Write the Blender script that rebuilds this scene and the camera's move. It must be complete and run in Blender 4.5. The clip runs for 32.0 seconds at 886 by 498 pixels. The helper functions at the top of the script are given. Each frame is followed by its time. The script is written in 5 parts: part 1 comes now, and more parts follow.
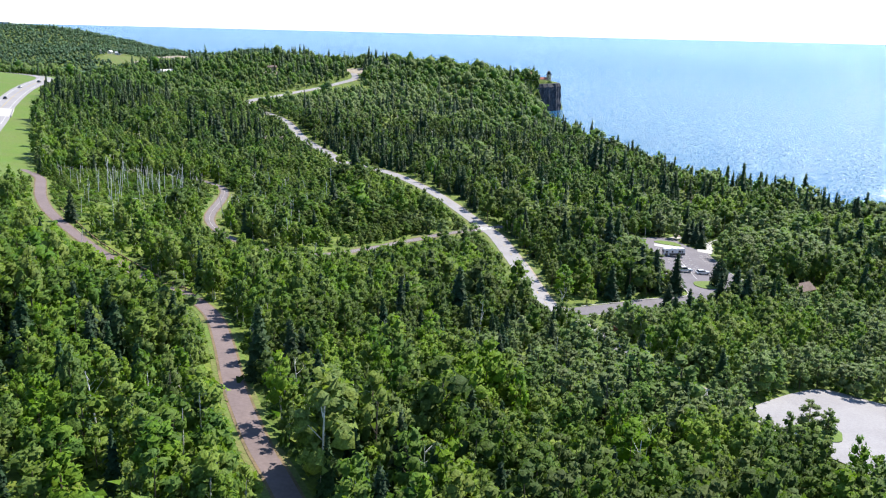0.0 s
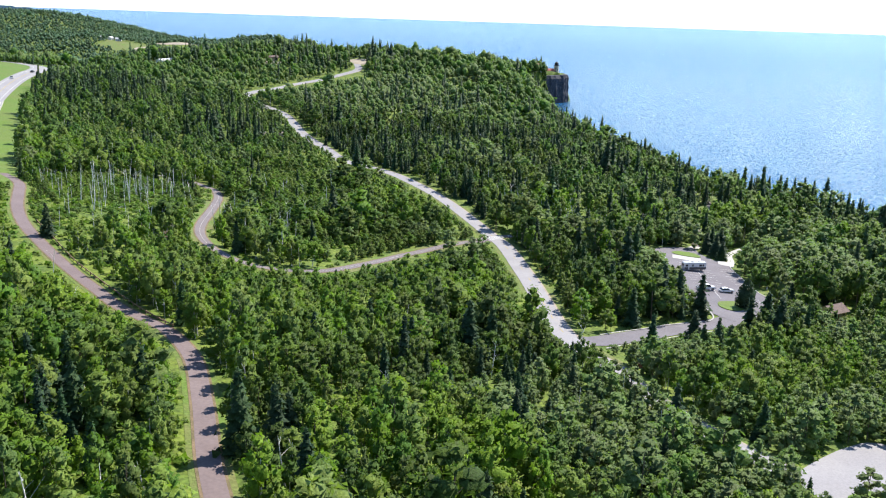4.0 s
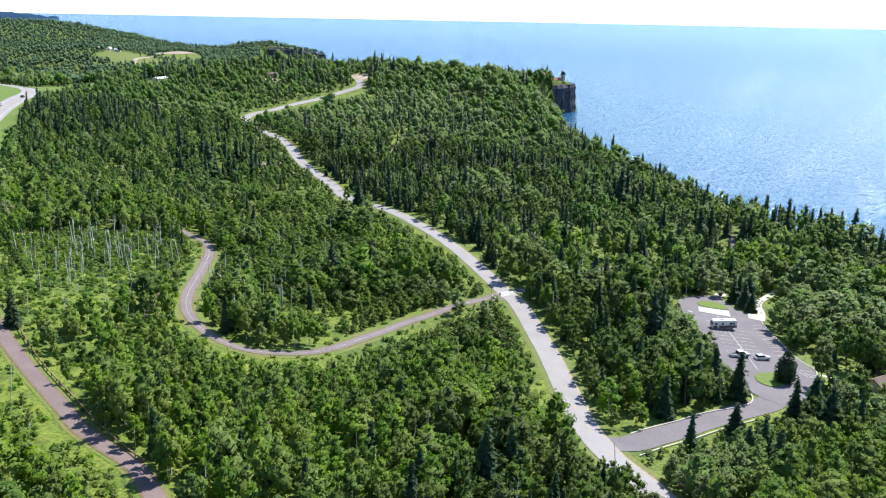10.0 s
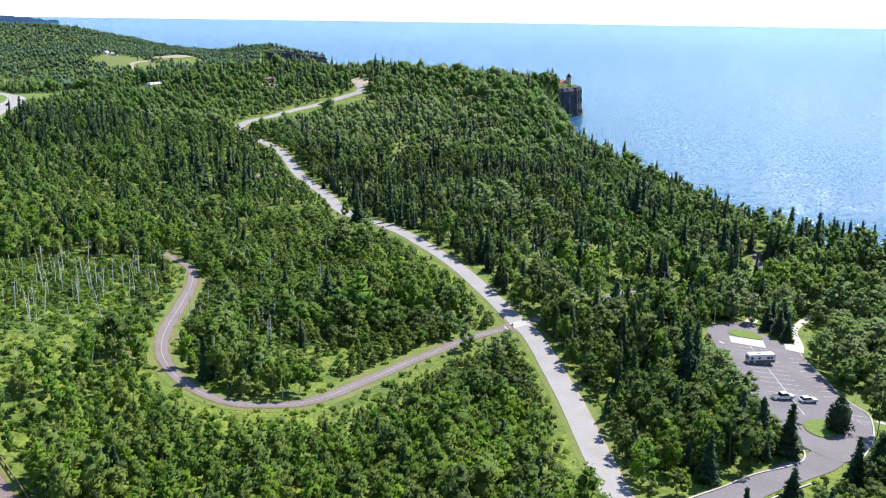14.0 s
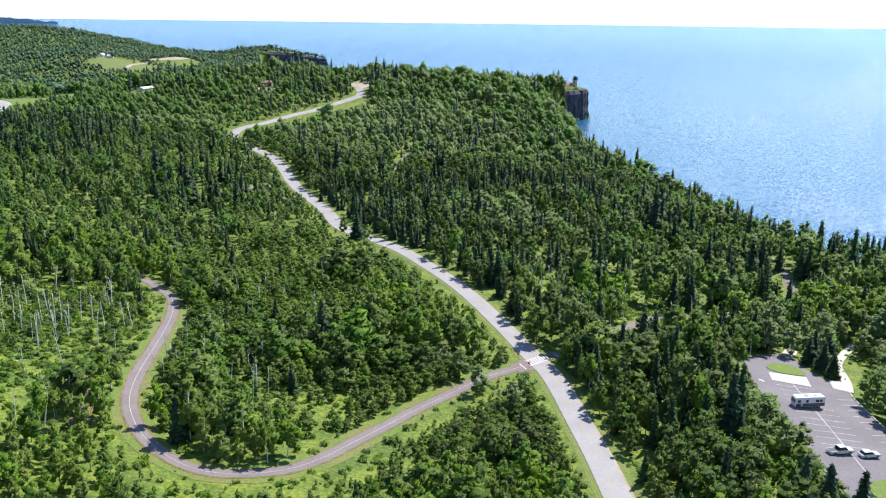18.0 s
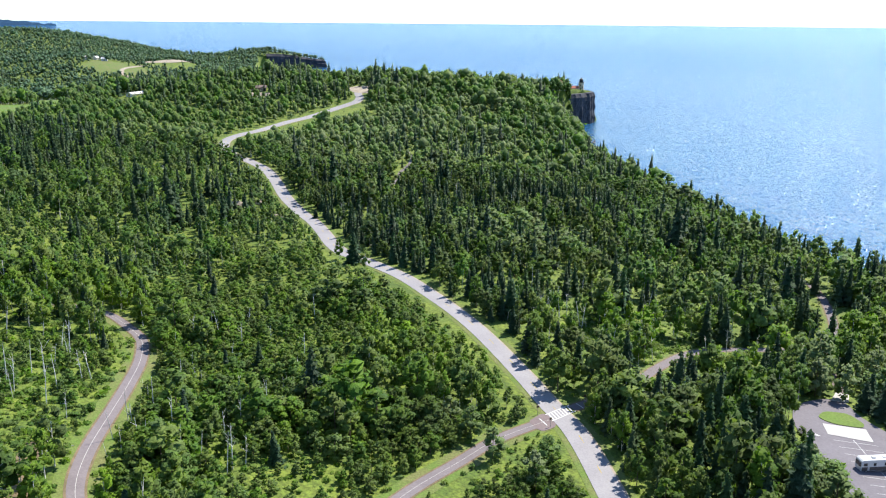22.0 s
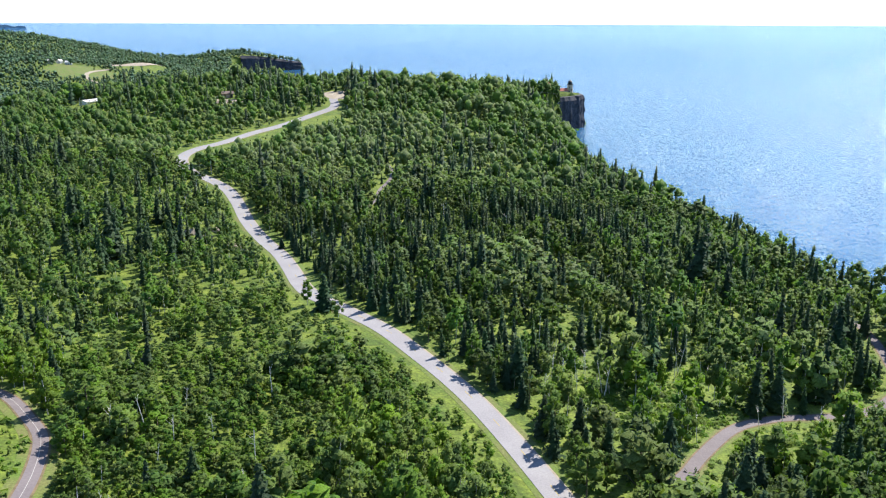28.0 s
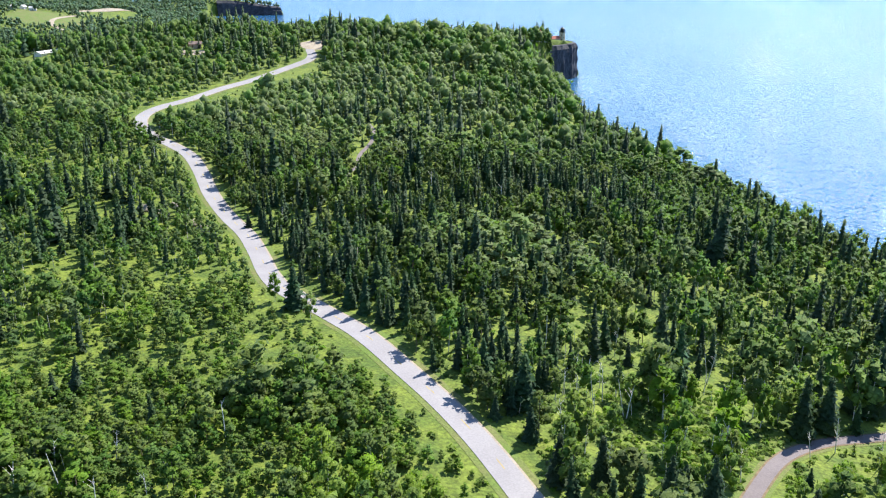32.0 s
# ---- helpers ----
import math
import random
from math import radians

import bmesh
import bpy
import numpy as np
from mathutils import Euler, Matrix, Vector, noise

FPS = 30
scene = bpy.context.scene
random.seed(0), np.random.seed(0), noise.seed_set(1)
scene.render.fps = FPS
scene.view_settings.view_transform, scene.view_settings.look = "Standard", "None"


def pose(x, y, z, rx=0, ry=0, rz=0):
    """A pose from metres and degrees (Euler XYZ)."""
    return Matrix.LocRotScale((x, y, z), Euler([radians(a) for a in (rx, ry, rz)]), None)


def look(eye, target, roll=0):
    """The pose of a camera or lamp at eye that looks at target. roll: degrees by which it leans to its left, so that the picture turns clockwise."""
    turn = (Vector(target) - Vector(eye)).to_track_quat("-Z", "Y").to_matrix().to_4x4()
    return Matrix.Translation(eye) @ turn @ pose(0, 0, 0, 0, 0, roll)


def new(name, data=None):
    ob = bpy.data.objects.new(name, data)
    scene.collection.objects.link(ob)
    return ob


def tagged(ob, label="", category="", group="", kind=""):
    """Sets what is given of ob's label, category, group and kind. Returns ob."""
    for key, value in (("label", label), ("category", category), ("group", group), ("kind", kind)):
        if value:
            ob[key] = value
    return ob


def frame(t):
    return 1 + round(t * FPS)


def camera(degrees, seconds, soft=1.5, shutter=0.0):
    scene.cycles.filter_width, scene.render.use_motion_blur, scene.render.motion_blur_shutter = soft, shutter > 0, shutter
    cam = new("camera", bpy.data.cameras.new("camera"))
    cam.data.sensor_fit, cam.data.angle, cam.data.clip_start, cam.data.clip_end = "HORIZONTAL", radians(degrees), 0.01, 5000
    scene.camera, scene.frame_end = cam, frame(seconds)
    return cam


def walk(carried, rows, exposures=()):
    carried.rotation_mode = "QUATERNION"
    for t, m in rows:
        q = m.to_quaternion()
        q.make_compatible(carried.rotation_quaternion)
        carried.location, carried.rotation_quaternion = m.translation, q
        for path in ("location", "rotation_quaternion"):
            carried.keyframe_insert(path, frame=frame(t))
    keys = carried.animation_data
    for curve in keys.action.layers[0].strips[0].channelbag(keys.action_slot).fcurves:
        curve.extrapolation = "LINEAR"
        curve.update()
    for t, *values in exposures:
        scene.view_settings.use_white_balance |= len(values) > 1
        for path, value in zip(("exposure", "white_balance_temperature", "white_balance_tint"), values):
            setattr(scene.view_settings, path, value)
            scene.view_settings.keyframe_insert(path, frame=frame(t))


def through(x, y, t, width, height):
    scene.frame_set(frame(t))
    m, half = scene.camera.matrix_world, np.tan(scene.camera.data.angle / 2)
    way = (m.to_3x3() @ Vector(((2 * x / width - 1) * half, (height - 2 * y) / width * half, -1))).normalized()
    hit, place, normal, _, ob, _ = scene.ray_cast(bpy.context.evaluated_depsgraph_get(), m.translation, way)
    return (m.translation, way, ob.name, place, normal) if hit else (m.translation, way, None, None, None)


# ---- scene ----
cam = camera(55, 32.0, soft=1.15)

# seconds, eye, target, roll
PATH = [
    (0, (1.466, -1.545, 86.947), (1.562, 0.391, 86.455), 1.4),
    (0.5, (1.575, 2.05, 86.729), (1.67, 3.985, 86.233), 1.4),
    (1, (1.596, 5.597, 86.792), (1.69, 7.531, 86.292), 1.5),
    (1.5, (1.762, 8.372, 87.103), (1.855, 10.304, 86.596), 1.6),
    (2, (1.552, 10.643, 87.631), (1.646, 12.574, 87.120), 1.7),
    (2.5, (1.392, 12.512, 88.138), (1.485, 14.443, 87.624), 1.8),
    (3, (1.257, 14.316, 88.760), (1.349, 16.246, 88.244), 1.9),
    (3.5, (1.151, 15.932, 89.574), (1.242, 17.861, 89.055), 1.9),
    (5.5, (0.865, 23.186, 93.606), (0.95, 25.114, 93.081), 1.6),
    (6, (0.632, 25.259, 94.585), (0.716, 27.188, 94.061), 1.5),
    (6.5, (0.683, 27.196, 95.660), (0.766, 29.124, 95.135), 1.4),
    (7, (0.723, 29.11, 96.750), (0.805, 31.038, 96.224), 1.3),
    (7.5, (0.715, 31.177, 97.899), (0.796, 33.105, 97.373), 1.3),
    (8, (0.868, 33.35, 99.158), (0.948, 35.278, 98.630), 1.3),
    (8.5, (0.73, 35.676, 100.431), (0.81, 37.604, 99.904), 1.2),
    (9, (0.788, 38.033, 101.623), (0.867, 39.961, 101.095), 1.2),
    (9.5, (0.881, 40.545, 102.705), (0.959, 42.473, 102.178), 1.1),
    (10, (0.765, 43.383, 103.448), (0.843, 45.311, 102.921), 1.1),
    (10.5, (0.758, 46.603, 103.769), (0.835, 48.531, 103.242), 1.1),
    (11, (0.89, 50.021, 103.874), (0.965, 51.949, 103.348), 1.0),
    (11.5, (0.875, 53.518, 103.960), (0.95, 55.446, 103.434), 1.0),
    (12, (0.797, 56.826, 103.984), (0.872, 58.754, 103.459), 0.9),
    (12.5, (0.728, 60.089, 104.024), (0.802, 62.018, 103.498), 0.9),
    (13, (0.712, 63.391, 104.061), (0.785, 65.319, 103.536), 0.9),
    (13.5, (0.606, 66.588, 103.956), (0.679, 68.517, 103.431), 0.9),
    (14, (0.602, 69.581, 103.914), (0.674, 71.51, 103.390), 0.8),
    (14.5, (0.614, 72.788, 103.879), (0.685, 74.717, 103.356), 0.8),
    (16.5, (0.173, 86.122, 103.925), (0.243, 88.051, 103.402), 0.7),
    (17, (0.068, 89.472, 103.960), (0.137, 91.401, 103.438), 0.7),
    (17.5, (-0.138, 93.021, 104.093), (-0.068, 94.951, 103.571), 0.7),
    (18, (-0.335, 96.451, 104.120), (-0.266, 98.38, 103.598), 0.7),
    (18.5, (-0.491, 99.909, 104.189), (-0.422, 101.839, 103.667), 0.7),
    (19, (-0.525, 103.719, 104.289), (-0.457, 105.649, 103.768), 0.6),
    (19.5, (-0.481, 107.396, 104.373), (-0.414, 109.326, 103.852), 0.6),
    (20, (-0.518, 110.987, 104.553), (-0.451, 112.917, 104.032), 0.6),
    (20.5, (-0.62, 114.781, 104.583), (-0.553, 116.711, 104.062), 0.6),
    (21, (-0.641, 118.587, 104.645), (-0.574, 120.517, 104.124), 0.6),
    (21.5, (-0.775, 122.565, 104.638), (-0.707, 124.495, 104.118), 0.6),
    (22, (-0.899, 126.901, 104.616), (-0.832, 128.831, 104.095), 0.5),
    (22.5, (-1.15, 131.359, 104.452), (-1.082, 133.289, 103.932), 0.5),
    (23, (-1.192, 135.456, 104.264), (-1.124, 137.386, 103.744), 0.5),
    (23.5, (-1.388, 139.657, 104.080), (-1.32, 141.587, 103.560), 0.5),
    (24, (-1.47, 143.794, 103.898), (-1.402, 145.724, 103.379), 0.4),
    (24.5, (-1.428, 147.591, 103.779), (-1.36, 149.521, 103.260), 0.5),
    (25, (-1.039, 151.21, 103.754), (-0.972, 153.14, 103.235), 0.5),
    (25.5, (-1.025, 155.29, 103.856), (-0.97, 157.221, 103.338), 0.5),
    (27.5, (-1.075, 172.437, 103.794), (-0.979, 174.366, 103.276), 0.3),
    (28, (-1.182, 177.29, 103.888), (-1.071, 179.218, 103.368), 0.2),
    (28.5, (-1.428, 182.313, 103.848), (-1.307, 184.24, 103.328), 0.1),
    (29, (-1.61, 187.343, 103.797), (-1.481, 189.27, 103.277), 0.2),
    (29.5, (-1.502, 192.061, 103.761), (-1.368, 193.988, 103.240), 0.1),
    (30, (-1.118, 196.298, 103.825), (-0.982, 198.217, 103.277), 0.1),
    (30.5, (-0.571, 200.609, 104.215), (-0.436, 202.5, 103.580), 0.1),
    (31, (-0.31, 205.269, 104.365), (-0.173, 207.16, 103.728), 0.0),
    (31.5, (-0.118, 210.006, 104.326), (0.022, 211.897, 103.688), 0.1),
    (32, (-0.123, 214.762, 104.213), (0.021, 216.652, 103.574), 0.2),
]
walk(cam, [(t, look(e, g, r)) for t, e, g, r in PATH], exposures=[(0, 0.92), (29.5, 0.92), (31, 1.12), (32, 1.14)])

# ---- light ----
SUN_AZ, SUN_EL = 42.0, 48.0        # degrees right of the y axis, degrees above the horizon
world = bpy.data.worlds.new("sky")
scene.world = world
world.use_nodes = True
wn = world.node_tree.nodes
sky = wn.new("ShaderNodeTexSky")
sky.sky_type = "NISHITA"
sky.sun_disc = False
sky.sun_elevation = radians(SUN_EL)
sky.sun_rotation = radians(SUN_AZ)
sky.altitude = 200
sky.air_density, sky.dust_density, sky.ozone_density = 0.75, 0.0, 3.0
wn["Background"].inputs["Strength"].default_value = 0.13
world.node_tree.links.new(sky.outputs[0], wn["Background"].inputs["Color"])
sun = new("sun", bpy.data.lights.new("sun", "SUN"))
sun.data.energy, sun.data.angle, sun.data.color = 4.0, radians(0.5), (1.0, 0.95, 0.87)
_a, _e = radians(SUN_AZ), radians(SUN_EL)
sun.matrix_world = look((math.sin(_a) * math.cos(_e) * 500, math.cos(_a) * math.cos(_e) * 500, math.sin(_e) * 500), (0, 0, 0))


# ---- materials ----
def material(name, color, rough=0.85, metal=0.0, vary=0.0, scale=0.3, second=None, bump=0.0, bump_scale=4.0, per_object=0.0, spec=0.3, fine=None):
    """A procedural surface: two tones mixed by noise at two scales, with relief."""
    m = bpy.data.materials.new(name)
    m.use_nodes = True
    n, l = m.node_tree.nodes, m.node_tree.links
    b = n["Principled BSDF"]
    b.inputs["Roughness"].default_value, b.inputs["Metallic"].default_value = rough, metal
    b.inputs["Specular IOR Level"].default_value = spec
    geo = n.new("ShaderNodeNewGeometry")
    col = n.new("ShaderNodeRGB")
    col.outputs[0].default_value = (*color, 1)
    out = col.outputs[0]
    if second:
        no = n.new("ShaderNodeTexNoise")
        no.inputs["Scale"].default_value, no.inputs["Detail"].default_value = scale, 5
        l.new(geo.outputs["Position"], no.inputs["Vector"])
        ramp = n.new("ShaderNodeValToRGB")
        ramp.color_ramp.elements[0].position, ramp.color_ramp.elements[1].position = 0.36, 0.64
        l.new(no.outputs["Fac"], ramp.inputs[0])
        mix = n.new("ShaderNodeMix")
        mix.data_type = "RGBA"
        l.new(ramp.outputs[0], mix.inputs["Factor"])
        l.new(out, mix.inputs["A"])
        mix.inputs["B"].default_value = (*second, 1)
        out = mix.outputs["Result"]
    if vary:
        no2 = n.new("ShaderNodeTexNoise")
        no2.inputs["Scale"].default_value, no2.inputs["Detail"].default_value = fine or scale * 14, 4
        l.new(geo.outputs["Position"], no2.inputs["Vector"])
        mr = n.new("ShaderNodeMapRange")
        mr.inputs["From Min"].default_value, mr.inputs["From Max"].default_value = 0.25, 0.75
        mr.inputs["To Min"].default_value, mr.inputs["To Max"].default_value = 1 - vary, 1 + vary
        l.new(no2.outputs["Fac"], mr.inputs["Value"])
        mul = n.new("ShaderNodeMix")
        mul.data_type, mul.blend_type = "RGBA", "MULTIPLY"
        mul.inputs["Factor"].default_value = 1
        l.new(out, mul.inputs["A"])
        l.new(mr.outputs[0], mul.inputs["B"])
        out = mul.outputs["Result"]
    if per_object:
        oi = n.new("ShaderNodeObjectInfo")
        hs = n.new("ShaderNodeHueSaturation")
        mr = n.new("ShaderNodeMapRange")
        mr.inputs["To Min"].default_value, mr.inputs["To Max"].default_value = 1 - per_object, 1 + per_object
        l.new(oi.outputs["Random"], mr.inputs["Value"])
        l.new(mr.outputs[0], hs.inputs["Value"])
        l.new(out, hs.inputs["Color"])
        out = hs.outputs[0]
    l.new(out, b.inputs["Base Color"])
    if bump:
        no3 = n.new("ShaderNodeTexNoise")
        no3.inputs["Scale"].default_value, no3.inputs["Detail"].default_value = bump_scale, 6
        l.new(geo.outputs["Position"], no3.inputs["Vector"])
        bp = n.new("ShaderNodeBump")
        bp.inputs["Strength"].default_value, bp.inputs["Distance"].default_value = bump, 0.3
        l.new(no3.outputs["Fac"], bp.inputs["Height"])
        l.new(bp.outputs[0], b.inputs["Normal"])
    return m


def leaf_material(name, a, b_, c, rough=0.55, through=0.35):
    """Foliage: three greens by stand, by tree and by clump, leafy relief, part of the light passes through."""
    m = material(name, a, rough=rough, second=b_, scale=0.035, spec=0.08)
    n, l = m.node_tree.nodes, m.node_tree.links
    b = n["Principled BSDF"]
    base = b.inputs["Base Color"].links[0].from_socket
    geo = next(x for x in n if x.bl_idname == "ShaderNodeNewGeometry")

    def noise_tex(scale, detail):
        no = n.new("ShaderNodeTexNoise")
        no.inputs["Scale"].default_value, no.inputs["Detail"].default_value = scale, detail
        l.new(geo.outputs["Position"], no.inputs["Vector"])
        return no.outputs["Fac"]

    def mapped(value, lo, hi, a_=0.0, b2=1.0):
        mr = n.new("ShaderNodeMapRange")
        mr.inputs["From Min"].default_value, mr.inputs["From Max"].default_value = a_, b2
        mr.inputs["To Min"].default_value, mr.inputs["To Max"].default_value = lo, hi
        l.new(value, mr.inputs["Value"])
        return mr.outputs[0]

    def mixed(kind, p, q, fac=1.0):
        mx = n.new("ShaderNodeMix")
        mx.data_type, mx.blend_type = "RGBA", kind
        for key, val in (("Factor", fac), ("A", p), ("B", q)):
            if isinstance(val, (int, float, tuple)):
                mx.inputs[key].default_value = val
            else:
                l.new(val, mx.inputs[key])
        return mx.outputs["Result"]

    def maths(op, p, q):
        mt = n.new("ShaderNodeMath")
        mt.operation = op
        for i, val in enumerate((p, q)):
            if isinstance(val, (int, float)):
                mt.inputs[i].default_value = val
            else:
                l.new(val, mt.inputs[i])
        return mt.outputs[0]

    col = mixed("MIX", base, (*c, 1), mapped(noise_tex(0.16, 2), 0, 1, 0.42, 0.62))
    att = n.new("ShaderNodeAttribute")
    att.attribute_name = "tree_tint"
    oi = n.new("ShaderNodeObjectInfo")
    tint = maths("FRACT", maths("ADD", att.outputs["Fac"], oi.outputs["Random"]), 0)
    tint2 = maths("FRACT", maths("MULTIPLY", tint, 7.31), 0)
    hs = n.new("ShaderNodeHueSaturation")
    l.new(mapped(tint, 0.86, 1.18), hs.inputs["Value"])
    l.new(mapped(tint2, 0.486, 0.512), hs.inputs["Hue"])
    l.new(mapped(tint2, 0.86, 1.06), hs.inputs["Saturation"])
    l.new(col, hs.inputs["Color"])
    col = mixed("MULTIPLY", hs.outputs[0], mapped(geo.outputs["Random Per Island"], 0.88, 1.12))
    col = mixed("MULTIPLY", col, mapped(noise_tex(3.4, 3), 0.70, 1.34, 0.3, 0.7))
    l.new(col, b.inputs["Base Color"])
    bp = n.new("ShaderNodeBump")
    bp.inputs["Strength"].default_value, bp.inputs["Distance"].default_value = 0.55, 0.3
    l.new(noise_tex(3.6, 4), bp.inputs["Height"])
    l.new(bp.outputs[0], b.inputs["Normal"])
    tr = n.new("ShaderNodeBsdfTranslucent")
    l.new(mixed("MULTIPLY", col, (1.3, 1.45, 0.7, 1)), tr.inputs["Color"])
    l.new(bp.outputs[0], tr.inputs["Normal"])
    sh = n.new("ShaderNodeMixShader")
    sh.inputs[0].default_value = through
    l.new(b.outputs[0], sh.inputs[1])
    l.new(tr.outputs[0], sh.inputs[2])
    l.new(sh.outputs[0], n["Material Output"].inputs["Surface"])
    return m


M_LEAF = leaf_material("broadleaf_foliage", (0.136, 0.220, 0.028), (0.182, 0.270, 0.032), (0.092, 0.168, 0.034), through=0.34)
M_SHRUB = leaf_material("shrub_foliage", (0.122, 0.204, 0.030), (0.160, 0.244, 0.034), (0.090, 0.162, 0.036), through=0.34)
M_GREY = leaf_material("willow_foliage", (0.152, 0.224, 0.070), (0.150, 0.232, 0.058), (0.182, 0.246, 0.094), through=0.34)
# the broadleaf greens with less red, a slight distance haze put into the colour
M_HAZELEAF_MID = leaf_material("hazed_midforest_foliage", (0.116, 0.198, 0.040), (0.156, 0.244, 0.044), (0.080, 0.150, 0.044), through=0.34)
M_DARK = leaf_material("alder_foliage", (0.094, 0.152, 0.029), (0.124, 0.186, 0.031), (0.074, 0.126, 0.031), through=0.34)
# distant woods: the haze of the far hills is mixed into these greens as blue
M_HAZELEAF_FAR = leaf_material("hazy_hill_foliage", (0.124, 0.208, 0.120), (0.146, 0.232, 0.120), (0.098, 0.176, 0.118), through=0.34)
M_SPRUCE = leaf_material("spruce_foliage", (0.044, 0.086, 0.036), (0.066, 0.112, 0.038), (0.034, 0.070, 0.036), through=0.24)
M_BARK = material("grey_bark", (0.16, 0.13, 0.10), vary=0.4, scale=1.5, bump=0.3)
M_BIRCH = material("white_bark", (0.80, 0.78, 0.74), second=(0.58, 0.56, 0.52), scale=1.2, vary=0.3)
M_GRASS = material("forest_floor_grass", (0.165, 0.215, 0.028), second=(0.086, 0.138, 0.020), scale=0.16, vary=0.55, fine=1.3, bump=0.6, bump_scale=1.5)
M_MOWN = material("mown_grass", (0.115, 0.200, 0.024), second=(0.140, 0.190, 0.040), scale=0.06, vary=0.25, fine=1.5, bump=0.3, bump_scale=3)
M_VERGE = material("dry_verge_grass", (0.120, 0.190, 0.030), second=(0.170, 0.178, 0.058), scale=0.12, vary=0.3, fine=2.0, bump=0.4, bump_scale=3)
M_ROAD = material("pale_asphalt", (0.305, 0.290, 0.298), second=(0.345, 0.330, 0.336), scale=0.12, vary=0.12, fine=2.5, bump=0.15, bump_scale=20)
M_LOT = material("lot_asphalt", (0.168, 0.153, 0.168), second=(0.196, 0.180, 0.196), scale=0.1, vary=0.12, fine=1.6, bump=0.15, bump_scale=20)
M_TRAIL_GREY = material("purple_grey_asphalt", (0.185, 0.158, 0.162), second=(0.215, 0.185, 0.186), scale=0.15, vary=0.14, fine=2.0, bump=0.15, bump_scale=20)
M_TRAIL = material("reddish_asphalt", (0.186, 0.142, 0.140), second=(0.216, 0.168, 0.164), scale=0.15, vary=0.14, fine=2.0, bump=0.15, bump_scale=20)
M_GRAVEL = material("gravel", (0.34, 0.28, 0.21), second=(0.42, 0.36, 0.28), scale=0.25, vary=0.25, fine=3.0, bump=0.4, bump_scale=6)
M_SOIL = material("bare_soil", (0.230, 0.165, 0.095), second=(0.150, 0.120, 0.060), scale=0.5, vary=0.3, fine=4.0, bump=0.4, bump_scale=6)
M_CONCRETE = material("concrete", (0.52, 0.50, 0.47), second=(0.45, 0.43, 0.41), scale=0.4, vary=0.1)
M_PAINT = material("white_road_paint", (0.72, 0.72, 0.70), second=(0.58, 0.57, 0.55), scale=2.0, vary=0.15)
M_YELLOW = material("yellow_road_paint", (0.60, 0.42, 0.06), second=(0.45, 0.34, 0.10), scale=2.0)
M_ROCK = material("dark_cliff_rock", (0.034, 0.036, 0.045), second=(0.066, 0.066, 0.076), scale=0.12, vary=0.35, fine=0.7, bump=1.0, bump_scale=0.5)
M_SHORE = material("shore_stones", (0.30, 0.27, 0.24), second=(0.20, 0.185, 0.175), scale=0.2, vary=0.3, fine=1.0, bump=0.8, bump_scale=1.0)
# pale blue carries the haze in front of the far coast
M_HAZEHILL = material("hazy_far_hills", (0.24, 0.32, 0.39), second=(0.27, 0.35, 0.41), scale=0.01, vary=0.15)
M_WOOD = material("weathered_wood", (0.26, 0.17, 0.10), second=(0.34, 0.25, 0.17), scale=1.2, vary=0.25, bump=0.2)
M_METAL_ROOF = material("white_metal_roof", (0.78, 0.77, 0.75), rough=0.45, second=(0.68, 0.67, 0.66), scale=0.3, vary=0.05)
M_BROWN_ROOF = material("brown_shingle_roof", (0.20, 0.145, 0.125), second=(0.26, 0.19, 0.165), scale=0.5, vary=0.2, bump=0.3)
M_RED_ROOF = material("red_roof", (0.42, 0.13, 0.09), second=(0.36, 0.12, 0.09), scale=0.4, vary=0.15)
M_TAN = material("tan_siding", (0.42, 0.33, 0.24), second=(0.36, 0.28, 0.20), scale=0.6, vary=0.12)
M_WHITE = material("white_wall_paint", (0.78, 0.77, 0.74), second=(0.70, 0.69, 0.66), scale=0.6, vary=0.06)
# motorhome's brown lower side, with the shade on it painted in as a darker tone
M_SHADED_SIDE = material("shaded_grey_brown_panel", (0.11, 0.095, 0.09), rough=0.4, second=(0.14, 0.12, 0.11), scale=0.8)
M_BRICK = material("buff_brick", (0.62, 0.53, 0.40), second=(0.54, 0.45, 0.33), scale=0.8, vary=0.2, fine=6, bump=0.3, bump_scale=8)
M_BLACK = material("black_painted_iron", (0.02, 0.02, 0.022), rough=0.45)
M_GLASS = material("dark_window_glass", (0.03, 0.035, 0.04), rough=0.08, spec=0.6)
M_TYRE = material("black_rubber", (0.02, 0.02, 0.02), rough=0.9)
M_STEEL = material("galvanised_steel", (0.45, 0.45, 0.45), rough=0.5, metal=0.8)
M_CARWHITE = material("white_car_paint", (0.75, 0.75, 0.74), rough=0.25, spec=0.5)
M_CARDARK = material("dark_car_paint", (0.03, 0.035, 0.045), rough=0.22, spec=0.5)
M_SIGN_Y = material("yellow_sign", (0.70, 0.52, 0.05), rough=0.5)
M_BROWNSIGN = material("brown_sign", (0.16, 0.08, 0.04), rough=0.6)

# the lake: deep blue, wind ripples at two sizes
M_WATER = bpy.data.materials.new("lake_water")
M_WATER.use_nodes = True
_n, _l = M_WATER.node_tree.nodes, M_WATER.node_tree.links
_b = _n["Principled BSDF"]
_b.inputs["Base Color"].default_value = (0.028, 0.125, 0.270, 1)
_b.inputs["Roughness"].default_value = 0.09
_b.inputs["IOR"].default_value = 1.33
_geo = _n.new("ShaderNodeNewGeometry")
_no = _n.new("ShaderNodeTexNoise")
